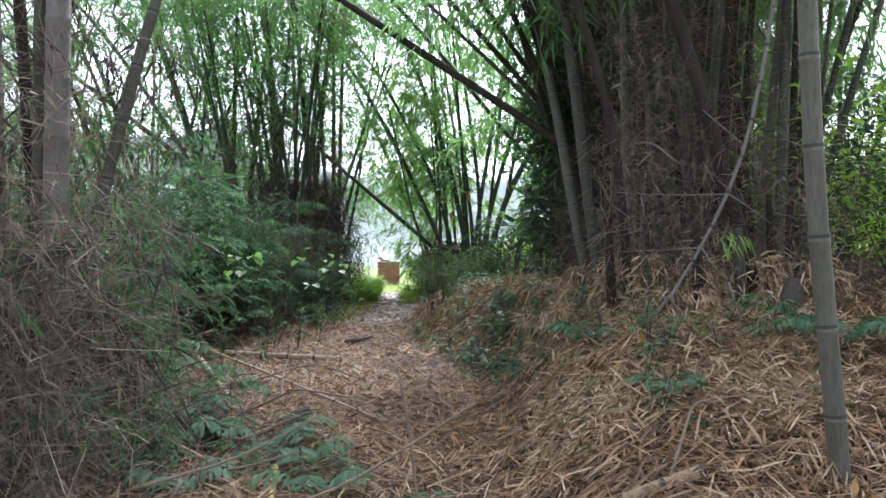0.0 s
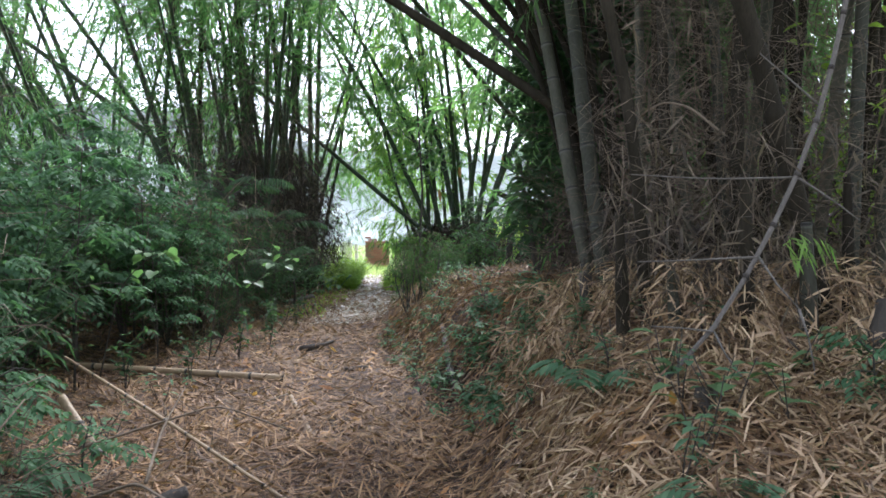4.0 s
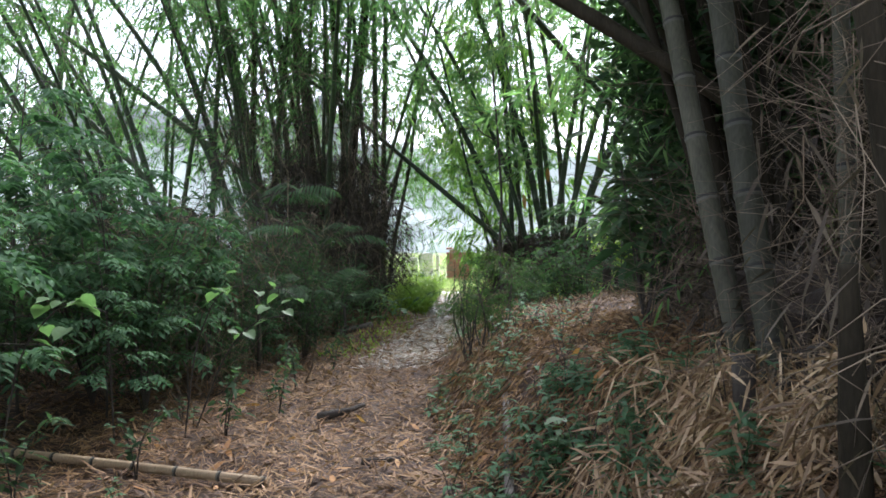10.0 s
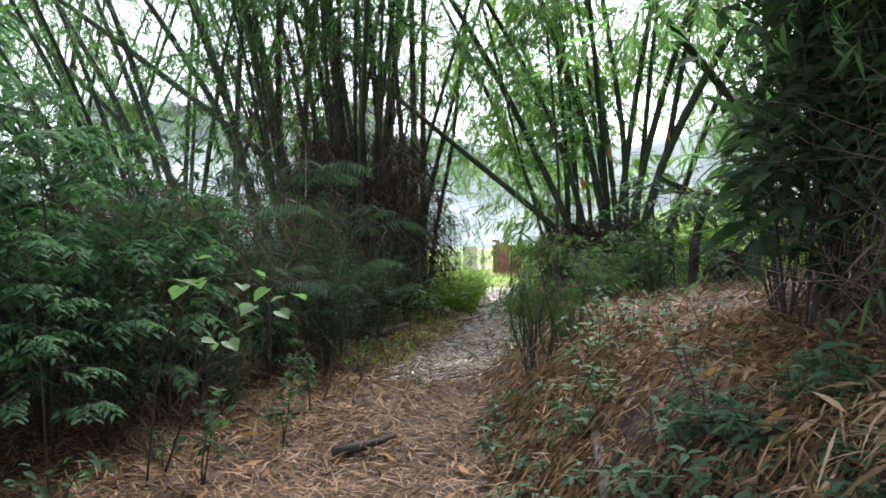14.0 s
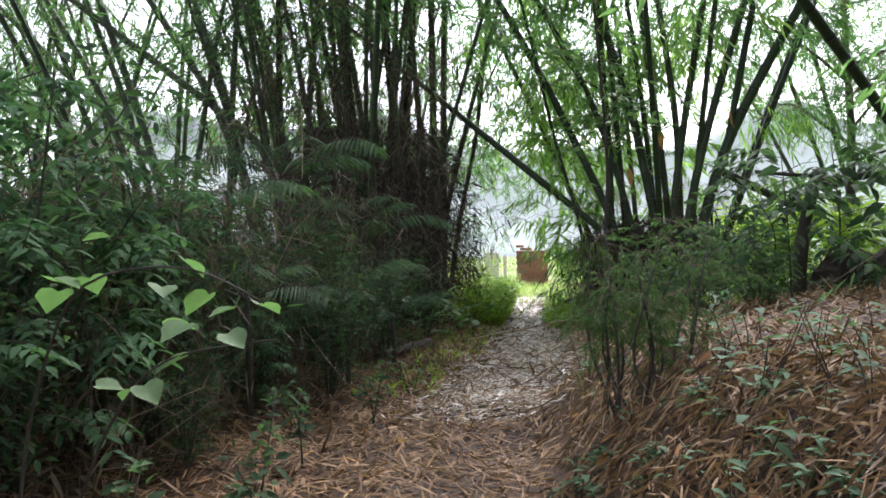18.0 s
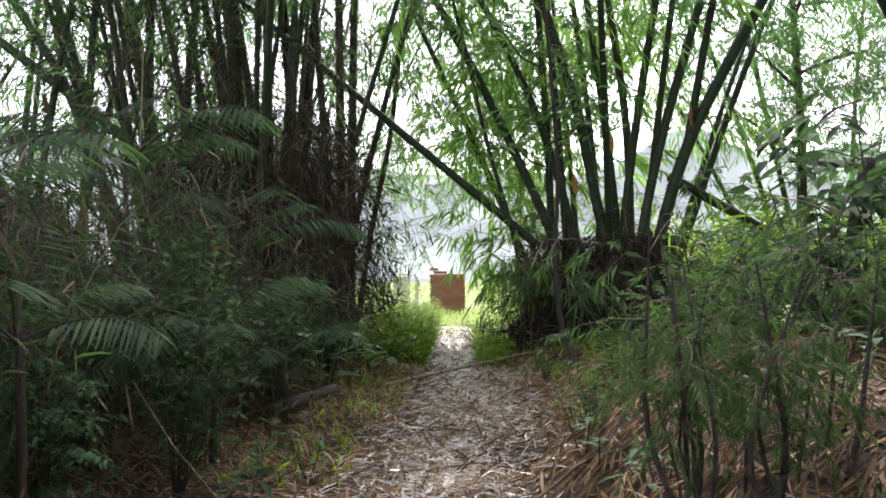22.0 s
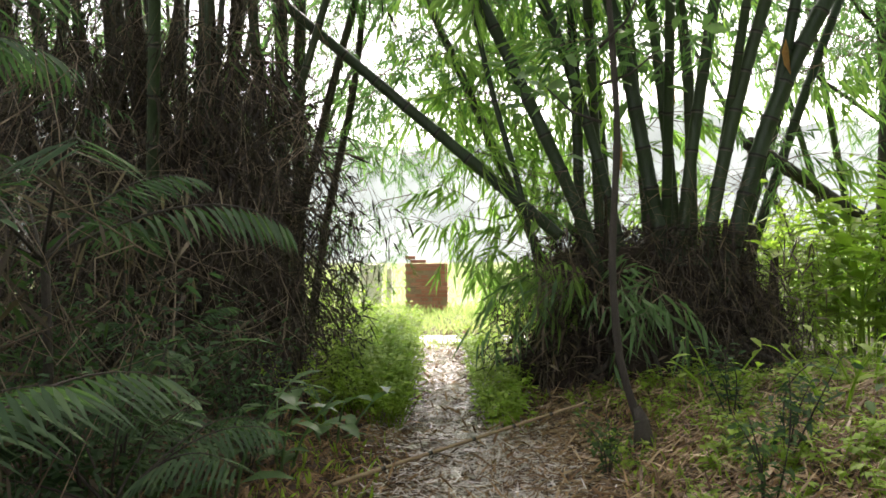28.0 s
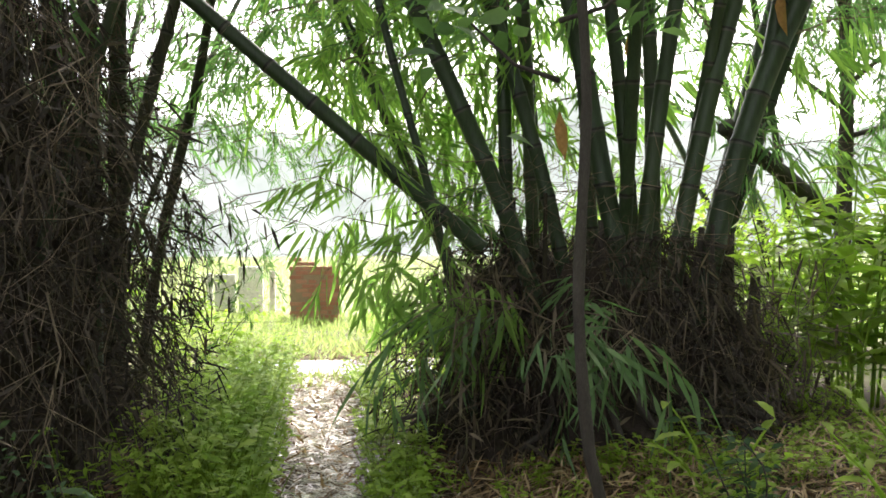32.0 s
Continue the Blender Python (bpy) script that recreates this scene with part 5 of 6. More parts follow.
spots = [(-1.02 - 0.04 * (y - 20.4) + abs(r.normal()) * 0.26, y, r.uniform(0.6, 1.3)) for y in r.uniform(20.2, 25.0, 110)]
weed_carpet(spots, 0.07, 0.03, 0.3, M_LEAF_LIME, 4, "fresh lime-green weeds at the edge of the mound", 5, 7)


def frond_mesh(seed, length, leaflet, width, mat, pairs=20, arch=0.5):
    """One feather-shaped palm leaf."""
    r = np.random.default_rng(seed)
    h = Heap()
    s = np.linspace(0, 1, 12)
    line = np.stack([s * length * (1 - 0.15 * s), 0 * s, length * (0.75 * s - arch * s ** 2.2)], 1)
    tube(h, line, np.linspace(0.014, 0.003, 12), 5, False, 1)
    t = np.linspace(0.22, 1, pairs)
    at = np.stack([np.interp(t, s, line[:, k]) for k in range(3)], 1)
    d = unit(np.stack([np.interp(t, s, np.gradient(line[:, k])) for k in range(3)], 1))
    for sgn in (-1, 1):
        way = d * 0.55 + np.array([0, sgn, 0]) + np.array([0, 0, -0.3]) + r.normal(size=(pairs, 3)) * 0.06
        blades(h, at, way, leaflet * (0.5 + 0.6 * np.sin(t * 3.0)), width, 0.3, 0.9, 0, r)
    return h.mesh("frond", mat, M_BARK)


FRONDS = [frond_mesh(340 + i, 1.5 + 0.2 * i, 0.42, 0.035, M_LEAF_DARK) for i in range(3)]


def palm(x, y, z, size, fronds, seed):
    r = np.random.default_rng(seed)
    ob = thing("palm", (x, y, gz(x, y)), "understorey palm with arching feather-shaped leaves", "palm", "understorey palms")
    hp = Heap()
    tube(hp, [(0, 0, -0.1), (0.02, 0, z * 0.5), (0, 0.02, z)], [0.026, 0.022, 0.02], 7)
    part("trunk", hp.mesh("trunk", M_BARK, smooth_faces=True), ob)
    for i in range(fronds):
        f = part("frond", FRONDS[r.integers(3)], ob)
        k = size * r.uniform(0.8, 1.15)
        f.matrix_basis = Matrix.LocRotScale((0, 0, z), Euler((0, r.normal() * 0.2, i * 6.283 / fronds + r.normal() * 0.25)), (k, k, k))
    return ob


palm(-3.6, 17.0, 1.95, 0.75, 8, 1)
palm(-3.0, 17.8, 0.45, 0.5, 8, 2)
palm(-4.6, 14.8, 1.0, 0.8, 7, 3)
palm(-3.2, 15.6, 0.5, 0.45, 7, 4)
palm(-5.3, 17.6, 1.3, 0.9, 8, 5)
palm(-2.85, 18.9, 0.7, 0.36, 7, 6)
palm(-2.55, 15.9, 0.75, 0.5, 9, 9)
palm(-2.45, 17.2, 0.5, 0.45, 8, 10)
palm(-2.75, 14.2, 0.9, 0.5, 8, 11)
palm(-3.3, 14.3, 1.3, 0.6, 8, 7)
palm(-2.95, 17.7, 1.35, 0.6, 8, 12)


# a creeper with big round leaves that reaches over the undergrowth
def round_leaf(seed):
    r = np.random.default_rng(seed)
    a = np.linspace(0, 6.283, 15)[:-1]
    rad = 0.95 - 0.12 * np.cos(a) + 0.04 * r.normal(size=14) + 0.5 * np.exp(-(np.minimum(a, 6.283 - a) / 0.35) ** 2) - 0.35 * np.exp(-((a - 3.1416) / 0.35) ** 2)
    ring = np.stack([rad * np.cos(a) + 0.9, rad * np.sin(a), 0.34 * np.abs(np.sin(a)) - 0.16 * (rad * np.cos(a) + 0.9)], 1)
    v = np.concatenate([[(0.75, 0, -0.08)], ring])
    h = Heap()
    h.add(v * 0.07, [(0, 1 + i, 1 + (i + 1) % 14) for i in range(14)])
    return h.mesh("leaf", M_LEAF_PALE, smooth_faces=True)


ROUND = [round_leaf(350 + i) for i in range(4)]


def creeper(line, count, seed, size=(0.9, 1.5), side=1.0):
    r = np.random.default_rng(seed)
    line = eased(resample(line, 0.1), 3)
    foot = line[0].copy()
    ob = thing("creeper", tuple(foot), "creeper with large round light green leaves", "creeper", "creepers")
    hp = Heap()
    tube(hp, line - foot, np.linspace(0.008, 0.003, len(line)), 5)
    part("stem", hp.mesh("stem", M_BARK, smooth_faces=True), ob)
    for i in range(count):
        p = line[int((0.62 + 0.38 * i / count) * (len(line) - 1))] - foot
        leaf = part("leaf", ROUND[r.integers(4)], ob)
        k = r.uniform(*size)
        leaf.matrix_basis = Matrix.LocRotScale(tuple(p + r.normal(size=3) * 0.05), Euler((r.normal() * 0.25, r.uniform(-0.05, 0.6), r.uniform(0, 6.283))), (k, k, k))


creeper([(-2.3, 11.2, 0.05), (-2.2, 11.2, 0.8), (-1.95, 11.1, 1.28), (-1.5, 11.05, 1.33), (-1.25, 11.0, 1.2)], 9, 1, (0.55, 0.85))
creeper([(-2.3, 11.4, 0.05), (-2.0, 11.3, 0.7), (-1.7, 11.15, 1.02), (-1.25, 11.1, 1.08)], 8, 2, (0.55, 0.8))
creeper([(-2.9, 9.7, 0.1), (-2.7, 9.7, 1.0), (-2.3, 9.6, 1.35), (-2.0, 9.5, 1.25)], 10, 3, (0.7, 1.0))


# tall leafy canes in the light behind the mound
def ginger(x, y, h, seed, mat=None, stems=6, n=13, size=1.0, name="ginger_plant", label="tall bright green plant with long broad leaves", group="tall leafy canes"):
    r = np.random.default_rng(seed)
    mat = mat or M_LEAF_LIME
    ob = thing(name, (x, y, gz(x, y)), label, "plant", group)
    for s in range(stems):
        a = s * 6.283 / stems + r.uniform(0, 0.6)
        tip = np.array([math.cos(a) * 0.38, math.sin(a) * 0.38, h * r.uniform(0.7, 1.05)])
        line = eased(resample([(math.cos(a) * 0.08, math.sin(a) * 0.08, -0.05), tip * [0.4, 0.4, 0.55], tip], 0.12))
        hp = Heap()
        tube(hp, line, np.linspace(0.012, 0.005, len(line)), 6)
        stem = part("stem", hp.mesh("stem", mat, smooth_faces=True), ob)
        for t in np.linspace(0.22, 1, n):
            hp = Heap()
            at = np.array([[np.interp(t, np.linspace(0, 1, len(line)), line[:, k]) for k in range(3)]])
            b = r.uniform(0, 6.283)
            broad(hp, at, np.array([[math.cos(b), math.sin(b), r.uniform(0.2, 0.9)]]), size * r.uniform(0.34, 0.56), size * r.uniform(0.1, 0.16), 0.35, 0.9, 0.12, 0, r)
            part("leaf", hp.mesh("leaf", mat), stem)
    return ob


for i, (x, y, h) in enumerate(((2.5, 22.3, 1.7), (2.85, 22.6, 1.9), (3.3, 22.2, 1.5), (3.7, 23.0, 1.8), (2.2, 22.9, 1.5), (4.3, 22.5, 1.6), (4.9, 23.6, 1.8))):
    ginger(x, y, h, 400 + i)
ginger(2.05, 22.2, 1.4, 410, stems=4, n=10)
for i, (x, y, h) in enumerate(((-2.5, 18.6, 0.6), (-2.85, 18.3, 0.7), (-2.35, 19.3, 0.5), (-3.0, 18.9, 0.9), (-2.1, 20.0, 0.45))):
    ginger(x, y, h, 420 + i, M_LEAF_PALE, 4, 4, 0.75, "broad_leaf_plant", "dull green plant with long broad leaves", "broad-leaved plants")
for i, (x, y, h) in enumerate(((1.2, 19.6, 0.5), (1.7, 20.3, 0.55), (0.7, 20.4, 0.4), (2.1, 19.4, 0.6))):
    ginger(x, y, h, 430 + i, M_LEAF_LIME, 4, 5, 0.4, "broad_leaf_plant", "fresh green low plant with pointed leaves", "broad-leaved plants")


# ---- single trees, stumps and fallen wood ----
CLIMB_BIG = shrub_mesh(236, 2.4, 0.5, 110, 0.32, 0.11, M_LEAF_DARK, 5, lo=0.35)
for x, y, k in ((1.45, 11.9, 0.9), (1.55, 12.6, 0.8), (1.4, 11.3, 0.65)):
    put("climber", CLIMB_BIG, x, y, k, r.uniform(0, 6.28), "climber with large drooping dark leaves", "climber", "climbers")


def leafy_tree(x, y, h, reach, limbs, seed, pool, per=17, label="hazy green tree with fine drooping foliage"):
    """A tapered trunk with crooked limbs, each carrying leafy twigs."""
    r = np.random.default_rng(seed)
    ob = thing("tree", (x, y, gz(x, y)), label, "tree", "trees in the open")
    FAR.add(ob.name)
    hp = Heap()
    line = eased(resample([(0, 0, -0.1), (0.1, 0.05, h * 0.4), (-0.05, 0.1, h * 0.8), (0.0, 0.0, h)], 0.3))
    tube(hp, line, np.linspace(0.11, 0.03, len(line)), 9)
    part("trunk", hp.mesh("trunk", M_BARK, smooth_faces=True), ob)
    for i in range(limbs):
        a = i * 2.4 + r.normal() * 0.3
        s = 0.35 + 0.6 * i / limbs
        p = line[int(s * (len(line) - 1))]
        end = p + np.array([math.cos(a), math.sin(a), r.uniform(0.0, 0.5)]) * reach * r.uniform(0.6, 1.1)
        pts = eased(resample([p, (p + end) / 2 + r.normal(size=3) * 0.15 + [0, 0, 0.2], end], 0.2))
        hp = Heap()
        tube(hp, pts, np.linspace(0.035, 0.008, len(pts)), 6)
        limb = part("limb", hp.mesh("limb", M_BARK, smooth_faces=True), ob)
        add_sprays(limb, pts, per, 0.2, 1.0, r, (0.8, 1.4), pool)
    return ob


for x, y, h, reach, limbs, per in ((4.4, 25.6, 8.0, 2.1, 13, 17), (7.5, 25.5, 7.0, 2.6, 10, 30), (6.4, 20.6, 6.5, 2.2, 9, 30), (10.0, 24.0, 7.0, 3.0, 8, 20), (5.9, 17.4, 6.5, 2.0, 8, 24)):
    leafy_tree(x, y, h, reach, limbs, 500 + int(10 * x), SPRAYS_FINE, per)


def round_wood(name, pts, r0, r1, mat, label, category, group="", step=0.15, sides=8, jointed=False):
    """A pole, log or stick along pts, with its base at the first point."""
    pts = np.asarray(pts, float)
    foot = pts[0].copy()
    ob = thing(name, tuple(foot), label, category, group)
    if jointed:
        line = resample(pts, 0.33) - foot
        me = culm_mesh(line, r0, mat, sides, 1 - r1 / r0, name)
        part("pole", me, ob)
    else:
        line = eased(resample(pts, step), 1) - foot
        hp = Heap()
        tube(hp, line, np.linspace(r0, r1, len(line)) * (1 + 0.08 * np.sin(np.arange(len(line)) * 2.1)), sides)
        part("wood", hp.mesh("wood", mat, smooth_faces=True), ob)
    return ob


tree = round_wood("sapling", [(-0.02, 19.65, 0.1), (-0.04, 19.67, 0.3), (-0.16, 19.72, 0.55), (-0.2, 19.8, 1.3), (-0.14, 19.85, 2.2), (-0.2, 19.9, 3.2), (-0.3, 20.0, 4.6)], 0.028, 0.017, M_BARK, "slender grey sapling trunk with a swollen foot", "tree", step=0.2, sides=10)
hp = Heap()
bm_foot = np.array([(0, 0, -0.05), (0, 0, 0.06), (-0.01, 0.01, 0.17), (-0.04, 0.02, 0.26)])
tube(hp, bm_foot, [0.06, 0.066, 0.048, 0.028], 10)
part("swollen_foot", hp.mesh("swollen_foot", M_BARK, smooth_faces=True), tree)
for z, dx, dy, dz in ((2.25, -0.35, 0.2, 0.28), (2.5, 0.42, 0.1, 0.25), (2.75, 0.3, -0.25, 0.45), (3.3, -0.5, 0.1, 0.5)):
    hp = Heap()
    p = np.array([-0.24, 0.22, z - 0.1])
    tube(hp, [p, p + [dx * 0.5, dy * 0.5, dz * 0.3], p + [dx, dy, dz]], [0.012, 0.009, 0.005], 6)
    part("branch", hp.mesh("branch", M_BARK, smooth_faces=True), tree)
    at = p + np.array([dx, dy, dz]) + r.normal(size=(26, 3)) * 0.16
    hp = Heap()
    b = r.uniform(0, 6.283, 26)
    broad(hp, at, np.stack([np.cos(b), np.sin(b), r.normal(size=26) * 0.3], 1), 0.16, 0.07)
    part("foliage", hp.mesh("foliage", M_LEAF_PALE), tree)

stub = round_wood("dead_tree", [(1.46, 16.5, 0.6), (1.49, 16.5, 1.3), (1.6, 16.56, 1.7), (1.66, 16.6, 1.9)], 0.065, 0.05, M_BARK, "dark dead stub with a sideways branch", "tree")
for a, b, k in (((0.14, 0.06, 1.2), (0.85, 0.1, 1.28), 0.04), ((0.18, 0.06, 1.25), (-0.35, 0.0, 1.3), 0.018), ((0.8, 0.1, 1.27), (1.5, 0.3, 1.45), 0.025)):
    hp = Heap()
    tube(hp, eased(resample([a, (np.array(a) + np.array(b)) / 2 + r.normal(size=3) * 0.04, b], 0.12)), k, 7)
    part("branch", hp.mesh("branch", M_BARK, smooth_faces=True), stub)
hp = Heap()
at = np.array([0.5, 0.1, 1.1]) + r.normal(size=(60, 3)) * np.array([0.4, 0.2, 0.2])
b = r.uniform(0, 6.283, 60)
broad(hp, at, np.stack([np.cos(b), np.sin(b), -r.uniform(0, 0.8, 60)], 1), 0.2, 0.09)
part("foliage", hp.mesh("foliage", M_LEAF_DARK), stub)
dark = part("root_mass", mound_mesh(0.6, 0.4, 0.55, 61), stub)
dark.location = (0.65, 0.1, 0.0)

round_wood("bamboo_pole", [(-3.6, 10.5, 0.12), (-1.26, 10.16, 0.04)], 0.034, 0.036, M_CULM_DRY, "fallen yellowed bamboo pole lying on the litter", "bamboo pole", "fallen poles", jointed=True)
round_wood("bamboo_pole", [(-1.95, 19.0, 0.05), (-0.3, 20.35, 0.25)], 0.014, 0.011, M_CULM_DRY, "dry pole lying across the path", "bamboo pole", "fallen poles", jointed=True)
round_wood("bamboo_pole", [(-1.2, 17.0, 0.06), (-0.7, 18.6, 0.05)], 0.018, 0.014, M_CULM_DRY, "thin dry pole lying along the path", "bamboo pole", "fallen poles", jointed=True)
round_wood("bamboo_pole", [(0.42, 9.4, gz(0.42, 9.4) + 0.04), (0.36, 10.4, gz(0.36, 10.4) + 0.03), (0.3, 11.4, gz(0.3, 11.4) + 0.01)], 0.032, 0.027, M_PALE_BARK, "weathered pale pole lying on the bank", "bamboo pole", "fallen poles", jointed=True)
round_wood("bamboo_pole", [(0.83, 3.78, gz(0.83, 3.78) + 0.05), (1.2, 3.82, gz(1.2, 3.82) + 0.05)], 0.032, 0.034, M_CULM_DRY, "short cut piece of dry bamboo", "bamboo pole", "fallen poles", jointed=True)
round_wood("bamboo_pole", [(1.55, 22.3, 2.35), (4.6, 24.6, 1.05), (5.2, 25.0, 0.7)], 0.07, 0.06, M_CULM_OLD, "fallen culm propped against the clump", "bamboo pole", "fallen poles", jointed=True)
round_wood("log", [(-1.42, 12.05, 0.03), (-1.3, 12.12, 0.06), (-1.17, 12.24, 0.05), (-1.06, 12.36, 0.09)], 0.046, 0.018, M_BARK, "short dark rotten log on the path", "log", "logs")
round_wood("log", [(-0.72, 10.7, 0.03), (-0.42, 10.75, 0.05)], 0.03, 0.02, M_BARK, "short dark broken stick", "log", "logs")
round_wood("log", [(-2.65, 17.3, 0.09), (-2.3, 18.4, 0.1)], 0.06, 0.055, M_BARK, "mossy fallen log at the edge of the path", "log", "logs")
round_wood("log", [(-2.2, 5.45, gz(-2.2, 5.45) + 0.05), (-1.76, 5.38, gz(-1.76, 5.38) + 0.06)], 0.038, 0.036, M_BARK, "short dark log on the dry leaves", "log", "logs")
round_wood("log", [(-1.72, 5.8, gz(-1.72, 5.8) + 0.01), (-1.64, 5.83, gz(-1.72, 5.8) + 0.08), (-1.56, 5.86, gz(-1.72, 5.8) + 0.15)], 0.07, 0.045, M_BARK, "black rotten lump of wood in the leaves", "log", "logs", 0.04)
round_wood("log", [(-1.22, 6.3, gz(-1.2, 6.3) + 0.01), (-1.12, 6.33, gz(-1.2, 6.3) + 0.09), (-1.02, 6.36, gz(-1.2, 6.3) + 0.13)], 0.075, 0.04, M_BARK, "black rotten lump of wood in the leaves", "log", "logs", 0.04)
round_wood("bamboo_pole", [(-1.04, 5.1, gz(-1.04, 5.1) + 0.045), (-0.9, 4.3, gz(-0.9, 4.3) + 0.045)], 0.024, 0.02, M_CULM_YELLOW, "split yellow piece of bamboo on the ground", "bamboo pole", "fallen poles", jointed=True)
round_wood("log", [(-3.5, 5.4, 0.25), (-2.7, 4.75, 1.2), (-2.0, 4.45, 1.42)], 0.05, 0.04, M_BARK, "dark dead branch leaning in the brush", "log", "logs")
round_wood("log", [(2.65, 6.4, 0.75), (2.78, 6.5, 1.15)], 0.09, 0.085, M_BARK, "dark cut stump leaning in the thicket", "log", "logs")
round_wood("bamboo_pole", [(-2.26, 7.58, 0.4), (-1.92, 7.36, 0.07)], 0.032, 0.034, M_CULM_DRY, "broken pale piece of dry bamboo", "bamboo pole", "fallen poles", jointed=True)
round_wood("bamboo_pole", [(-1.02, 9.28, 0.04), (-0.6, 7.9, 0.04)], 0.024, 0.022, M_CULM_DRY, "dry piece of bamboo lying on the path", "bamboo pole", "fallen poles", jointed=True)
round_wood("bamboo_pole", [(-2.95, 9.13, 0.42), (-1.7, 7.8, 0.24), (-0.46, 6.44, 0.05)], 0.014, 0.011, M_CULM_DRY, "long thin dry cane slanting over the litter", "bamboo pole", "fallen poles", jointed=True)
round_wood("log", [(-2.3, 6.1, 0.08), (-1.5, 6.15, 0.07)], 0.05, 0.045, M_BARK, "dark rotten log among ferns", "log", "logs")
round_wood("stump", [(1.6, 6.0, 0.4), (1.62, 6.0, 0.78)], 0.085, 0.06, M_BARK, "black rotten stump overgrown with leaves", "stump", "stumps")
round_wood("stump", [(1.18, 9.6, 0.35), (1.12, 9.52, 0.8)], 0.055, 0.05, M_BARK, "dark cut stump on the bank", "stump", "stumps")
round_wood("stump", [(1.46, 8.41, 0.6), (1.44, 8.41, 1.2)], 0.05, 0.048, M_BARK, "cut bamboo stump in dry leaves", "stump", "stumps")
for p in (((-0.10, 3.75, 0.05), (-0.14, 3.72, 0.5), (-0.2, 3.69, 0.86)), ((-1.3, 3.3, 0.12), (-0.4, 3.5, 0.4), (0.15, 3.65, 0.72)), ((-1.6, 6.4, 0.1), (-1.0, 5.6, 0.45), (-0.45, 4.9, 0.5)), ((1.0, 3.7, 0.3), (1.4, 4.6, 0.55), (2.2, 4.8, 0.6)), ((-2.0, 7.2, 0.15), (-1.2, 7.6, 0.35), (-0.7, 7.5, 0.2)), ((-2.0, 13.6, 0.05), (-1.8, 13.2, 0.3), (-1.7, 12.9, 0.55)), ((-1.0, 9.8, 0.0), (-1.1, 9.3, 0.05), (-1.15, 8.8, 0.1)), ((0.9, 17.6, 0.4), (1.2, 16.9, 0.6), (1.3, 16.4, 1.0))):
    round_wood("stick", p, 0.009, 0.005, M_TWIG, "dry broken stick among the leaves", "stick", "sticks", 0.1, 6)
for i in range(90):
    y = r.uniform(2.5, 18)
    x = r.uniform(-3.0, -1.4) if r.uniform() < 0.5 else toe(y) + r.uniform(0.0, 1.8)
    a, L = r.uniform(0, 6.283), r.uniform(0.25, 0.9)
    x1, y1 = x + math.cos(a) * L, y + math.sin(a) * L
    round_wood("stick", [(x, y, gz(x, y) + 0.012), ((x + x1) / 2, (y + y1) / 2, gz((x + x1) / 2, (y + y1) / 2) + 0.03), (x1, y1, gz(x1, y1) + r.uniform(0.01, 0.12))], r.uniform(0.004, 0.011), 0.003, M_TWIG if r.uniform() < 0.6 else M_CULM_DRY, "dry broken stick among the leaves", "stick", "sticks", 0.15, 5)
brushpile = thing("brush_pile", (-2.0, 4.6, gz(-2.0, 4.6)), "heap of grey dry branches beside the path", "brush")
for i in range(7):
    p = np.array([r.uniform(-0.6, 0.8), r.uniform(-1.0, 2.2), r.uniform(0.05, 0.3)])
    d = unit(np.array([r.normal(), r.normal(), r.uniform(-0.1, 0.5)])) * r.uniform(0.6, 1.3)
    hp = Heap()
    line = eased(resample([p, p + d * 0.5 + r.normal(size=3) * 0.06, p + d], 0.12))
    tube(hp, line, np.linspace(0.011, 0.004, len(line)), 6)
    part("branch", hp.mesh("branch", M_TWIG, smooth_faces=True), brushpile)
brush(brushpile, ((-0.7, 1.0), (-1.2, 2.6), (0.0, 0.5)), 260, 62, (0.2, 0.7), (0.0015, 0.004), "dry_twig_tangle", 0.6)

# ---- in the open beyond the bamboo ----
# field grass paled in its colour for glare and haze beyond the gap
M_FIELD = surface("pale_grass", [(0.19, 0.235, 0.09), (0.3, 0.335, 0.15), (0.44, 0.46, 0.25)], 1.0, 0.6, 0, 0.5)
# red brick lightened towards pink, haze at this distance mixed into the colour
M_BRICK = surface("red_brick", [(0.42, 0.165, 0.125), (0.52, 0.225, 0.175), (0.6, 0.31, 0.25)], 9, 0.85, 0.5, vary="object", spread=0.4)
M_MORTAR = surface("mortar", [(0.36, 0.24, 0.19), (0.44, 0.3, 0.24)], 12, 0.9, 0.6, spread=1.0)
M_WHITE = surface("white_paint", [(0.8, 0.8, 0.79), (0.88, 0.88, 0.87)], 3, 0.6, 0.1, spread=1.0)
M_CONCRETE = surface("concrete", [(0.68, 0.67, 0.65), (0.78, 0.77, 0.74)], 2, 0.85, 0.3, spread=1.0)


def slab(sx, sy, sz, mat, name, bevel=0.004):
    bm = bmesh.new()
    bmesh.ops.create_cube(bm, size=1)
    bmesh.ops.scale(bm, vec=(sx, sy, sz), verts=bm.verts)
    bmesh.ops.bevel(bm, geom=bm.edges[:], offset=bevel, segments=1, affect="EDGES")
    me = bpy.data.meshes.new(name)
    bm.to_mesh(me)
    bm.free()
    me.materials.append(mat)
    return me


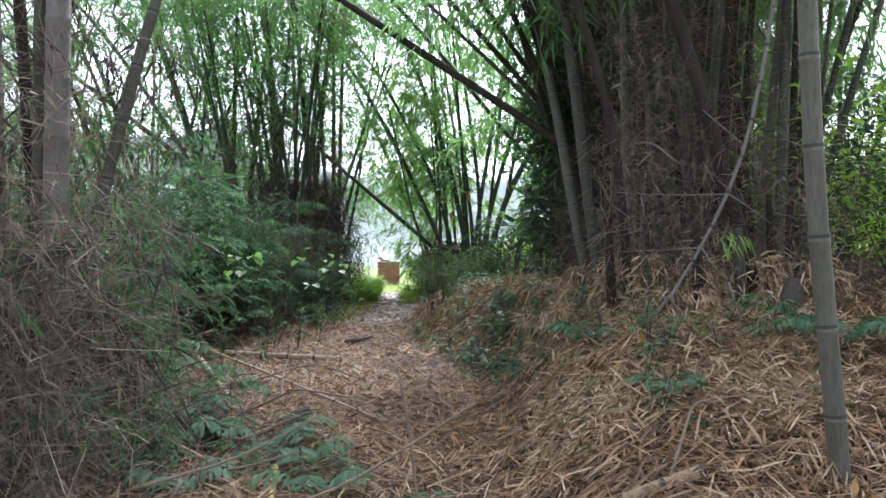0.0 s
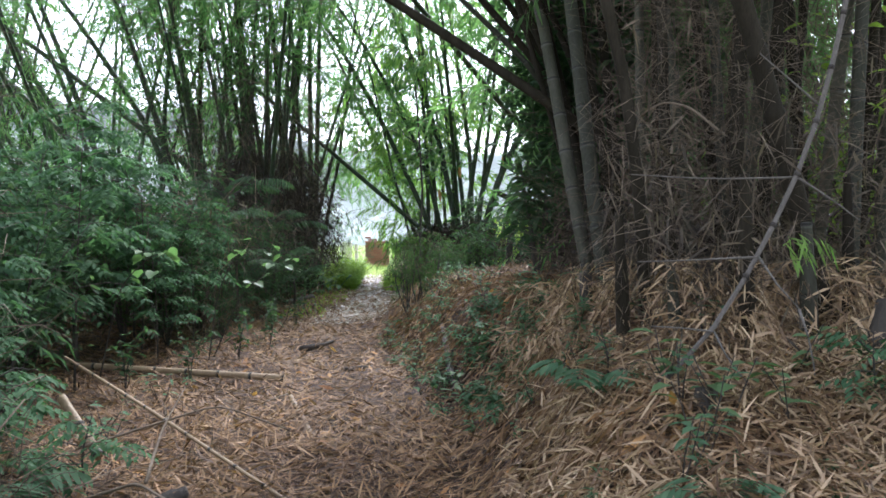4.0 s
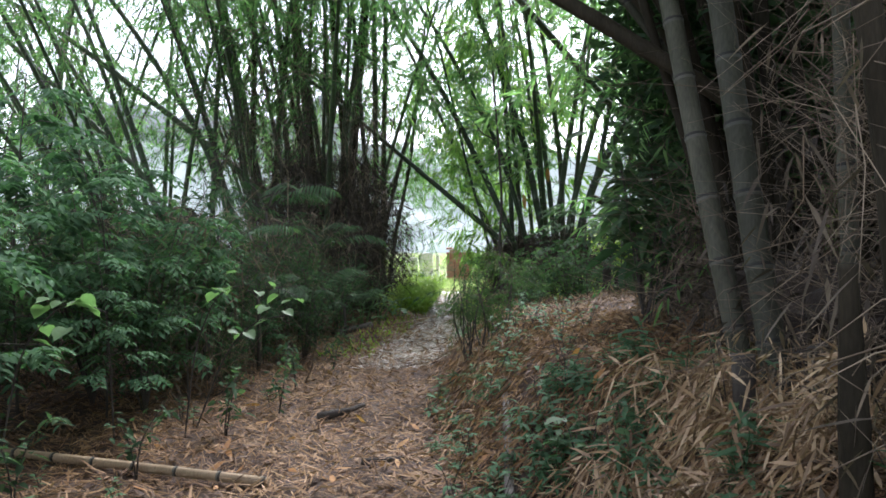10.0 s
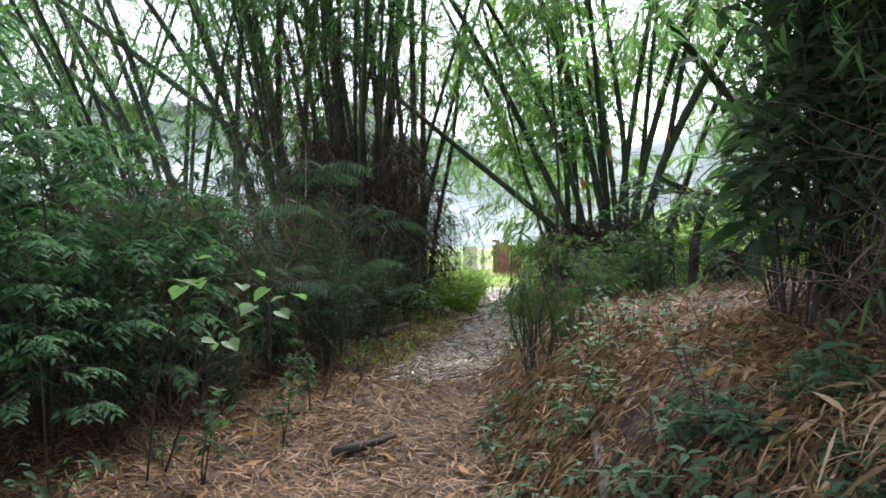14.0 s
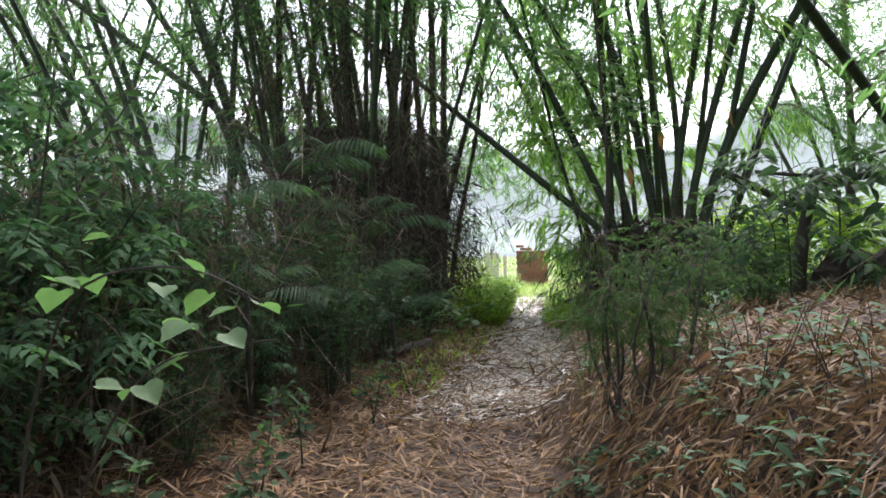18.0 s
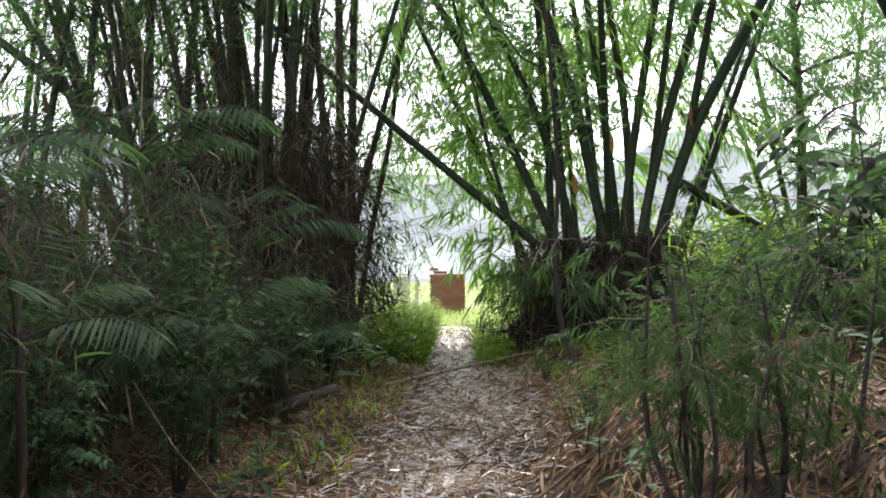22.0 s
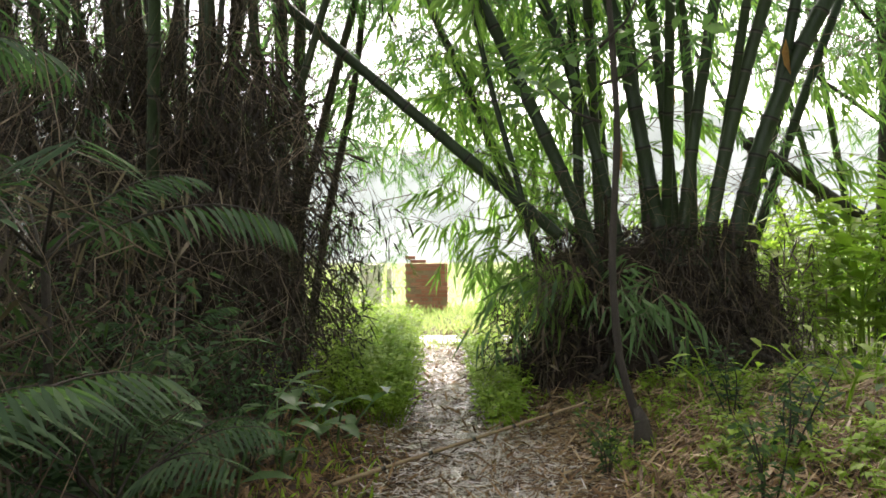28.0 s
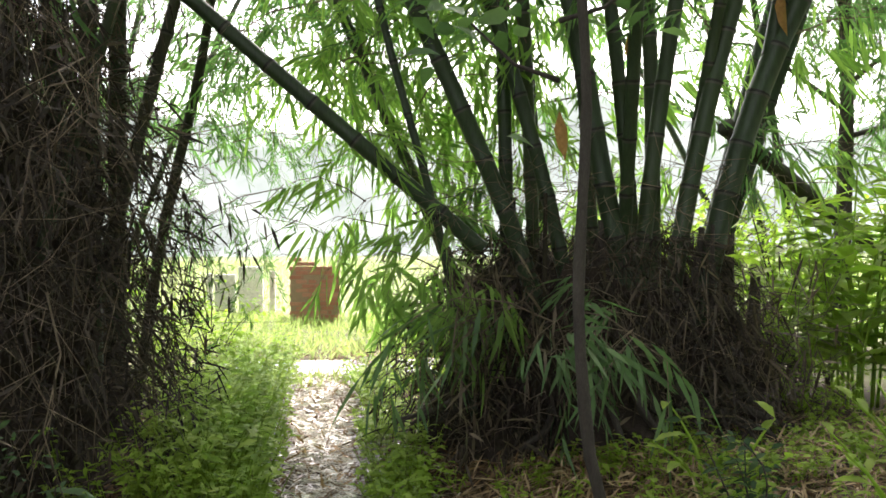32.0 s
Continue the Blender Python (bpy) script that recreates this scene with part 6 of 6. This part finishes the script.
ruin = thing("brick_wall", (-2.0, 30.3, gz(-2.0, 30.3)), "ruined stub of a red brick wall with a stepped top", "wall")
core = part("mortar", slab(0.80, 0.09, 0.95, M_MORTAR, "mortar"), ruin)
core.location = (0, 0, 0.465)
BRICK = slab(0.2, 0.1, 0.062, M_BRICK, "brick")
for row in range(15):
    lo, hi = (0, 4) if row < 13 else (0, 2) if row < 14 else (0, 1)
    off = 0.5 * (row % 2)
    for c in np.arange(lo, hi - 0.01, 1.0):
        x = (c + 0.5 + (off if c + 0.5 + off <= hi - 0.4 else 0)) * 0.21 - 0.42
        b = part("brick", BRICK, ruin)
        b.matrix_basis = Matrix.LocRotScale((x, r.normal() * 0.004, 0.03 + row * 0.074), Euler((0, 0, r.normal() * 0.02)), None)
gate = thing("gate", (-3.2, 31.5, gz(-3.2, 31.5)), "white painted gateway with grey posts", "gate")
for x, w, h, mat, name in ((-0.75, 0.1, 0.72, M_CONCRETE, "post"), (-0.48, 0.36, 0.7, M_CONCRETE, "panel"), (-0.02, 0.43, 0.84, M_WHITE, "panel"), (0.36, 0.1, 0.76, M_CONCRETE, "post")):
    p = part(name, slab(w, 0.1, h + 0.1, mat, name), gate)
    p.location = (x, 0, h / 2 - 0.05)
lane = new("pavement", slab(9.0, 0.9, 0.1, M_CONCRETE, "pavement", 0.02))
lane.location = (-3.5, 25.75, gz(-1.8, 25.75) + 0.0)
tagged(lane, "narrow pale concrete lane crossing beyond the bamboo", "pavement", kind="structure")


# ---- far ground cover and distance ----
def grass(count, x0, x1, y0, y1, seed, label, height=(0.12, 0.4), mat=None, name="grass", skip=None):
    r = np.random.default_rng(seed)
    x, y = r.uniform(x0, x1, count), r.uniform(y0, y1, count)
    if skip:
        keep = (y < skip[0]) | (y > skip[1])
        x, y = x[keep], y[keep]
    n = len(x)
    at = np.stack([x, y, ground_z(x, y) - 0.01], 1)
    way = r.normal(size=(n, 3)) * 0.4 + np.array([0, 0, 1.0])
    h = Heap()
    blades(h, at, way, r.uniform(*height, n), r.uniform(0.008, 0.025, n), 0.25, 0.0, 0, r)
    return tagged(new(name, h.mesh(name, mat or M_LEAF_LIME)), label, "grass", kind="stuff")


grass(9000, -4.0, 2.0, 24.4, 31.0, 51, "bright green grass in the open beyond the bamboo", (0.1, 0.32), M_FIELD, skip=(25.25, 26.25))
grass(22000, -16, 16, 29.0, 52.0, 53, "open field of bright green grass", (0.15, 0.4), M_FIELD)
grass(5500, -0.3, 3.6, 16.0, 22.0, 54, "low green grass between the weeds", (0.05, 0.16))
grass(500, -2.4, -1.7, 15.5, 20.0, 55, "low green grass at the path edge", (0.05, 0.2))

# pale colours and a faint glow stand in for haze over far trees
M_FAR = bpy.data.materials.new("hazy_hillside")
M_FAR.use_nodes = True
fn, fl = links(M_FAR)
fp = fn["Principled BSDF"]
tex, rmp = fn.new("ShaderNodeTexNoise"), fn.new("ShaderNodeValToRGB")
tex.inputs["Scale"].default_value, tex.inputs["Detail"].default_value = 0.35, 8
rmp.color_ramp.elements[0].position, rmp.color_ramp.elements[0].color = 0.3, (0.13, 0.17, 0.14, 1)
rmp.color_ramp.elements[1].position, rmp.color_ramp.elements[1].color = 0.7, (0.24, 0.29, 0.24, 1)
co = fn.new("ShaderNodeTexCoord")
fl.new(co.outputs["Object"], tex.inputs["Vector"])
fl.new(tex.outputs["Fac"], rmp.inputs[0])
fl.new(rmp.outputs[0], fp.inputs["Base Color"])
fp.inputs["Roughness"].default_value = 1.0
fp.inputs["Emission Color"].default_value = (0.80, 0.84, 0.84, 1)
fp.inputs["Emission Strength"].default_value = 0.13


# the hill's mist is put into this flat grey
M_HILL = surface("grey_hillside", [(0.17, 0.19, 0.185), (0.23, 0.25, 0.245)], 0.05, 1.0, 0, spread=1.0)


def ridge(name, y, x0, x1, height, seed, label, rough=1.0, depth=12, mat=None):
    """A wooded slope: rows of lumpy crowns rising to an uneven crest."""
    n, m = 160, 14
    xs = np.linspace(x0, x1, n)
    v = []
    for j in range(m):
        t = j / (m - 1)
        for x in xs:
            k = noise.noise((x * 0.03 + seed, 0.3, seed)) * 0.5 + noise.noise((x * 0.12, t * 3, seed)) * 0.3 * rough + noise.noise((x * 0.5, t * 9, seed + 4)) * 0.09 * rough
            k = (1 + k) * (1 if x1 > 0 else float(smooth(0, 34, x1 - x))) - 1
            v.append((x, y + depth * t + noise.noise((x * 0.4, t * 7, seed + 9)) * 1.5, -0.5 + t * height * (1 + k)))
    ii, jj = np.meshgrid(np.arange(n - 1), np.arange(m - 1))
    q = (jj * n + ii).ravel()
    quads = np.stack([q, q + 1, q + n + 1, q + n], 1)
    return tagged(new(name, mesh_of(name, v, quads.ravel(), np.arange(len(quads)) * 4, [mat or M_FAR])), label, "backdrop", kind="structure")


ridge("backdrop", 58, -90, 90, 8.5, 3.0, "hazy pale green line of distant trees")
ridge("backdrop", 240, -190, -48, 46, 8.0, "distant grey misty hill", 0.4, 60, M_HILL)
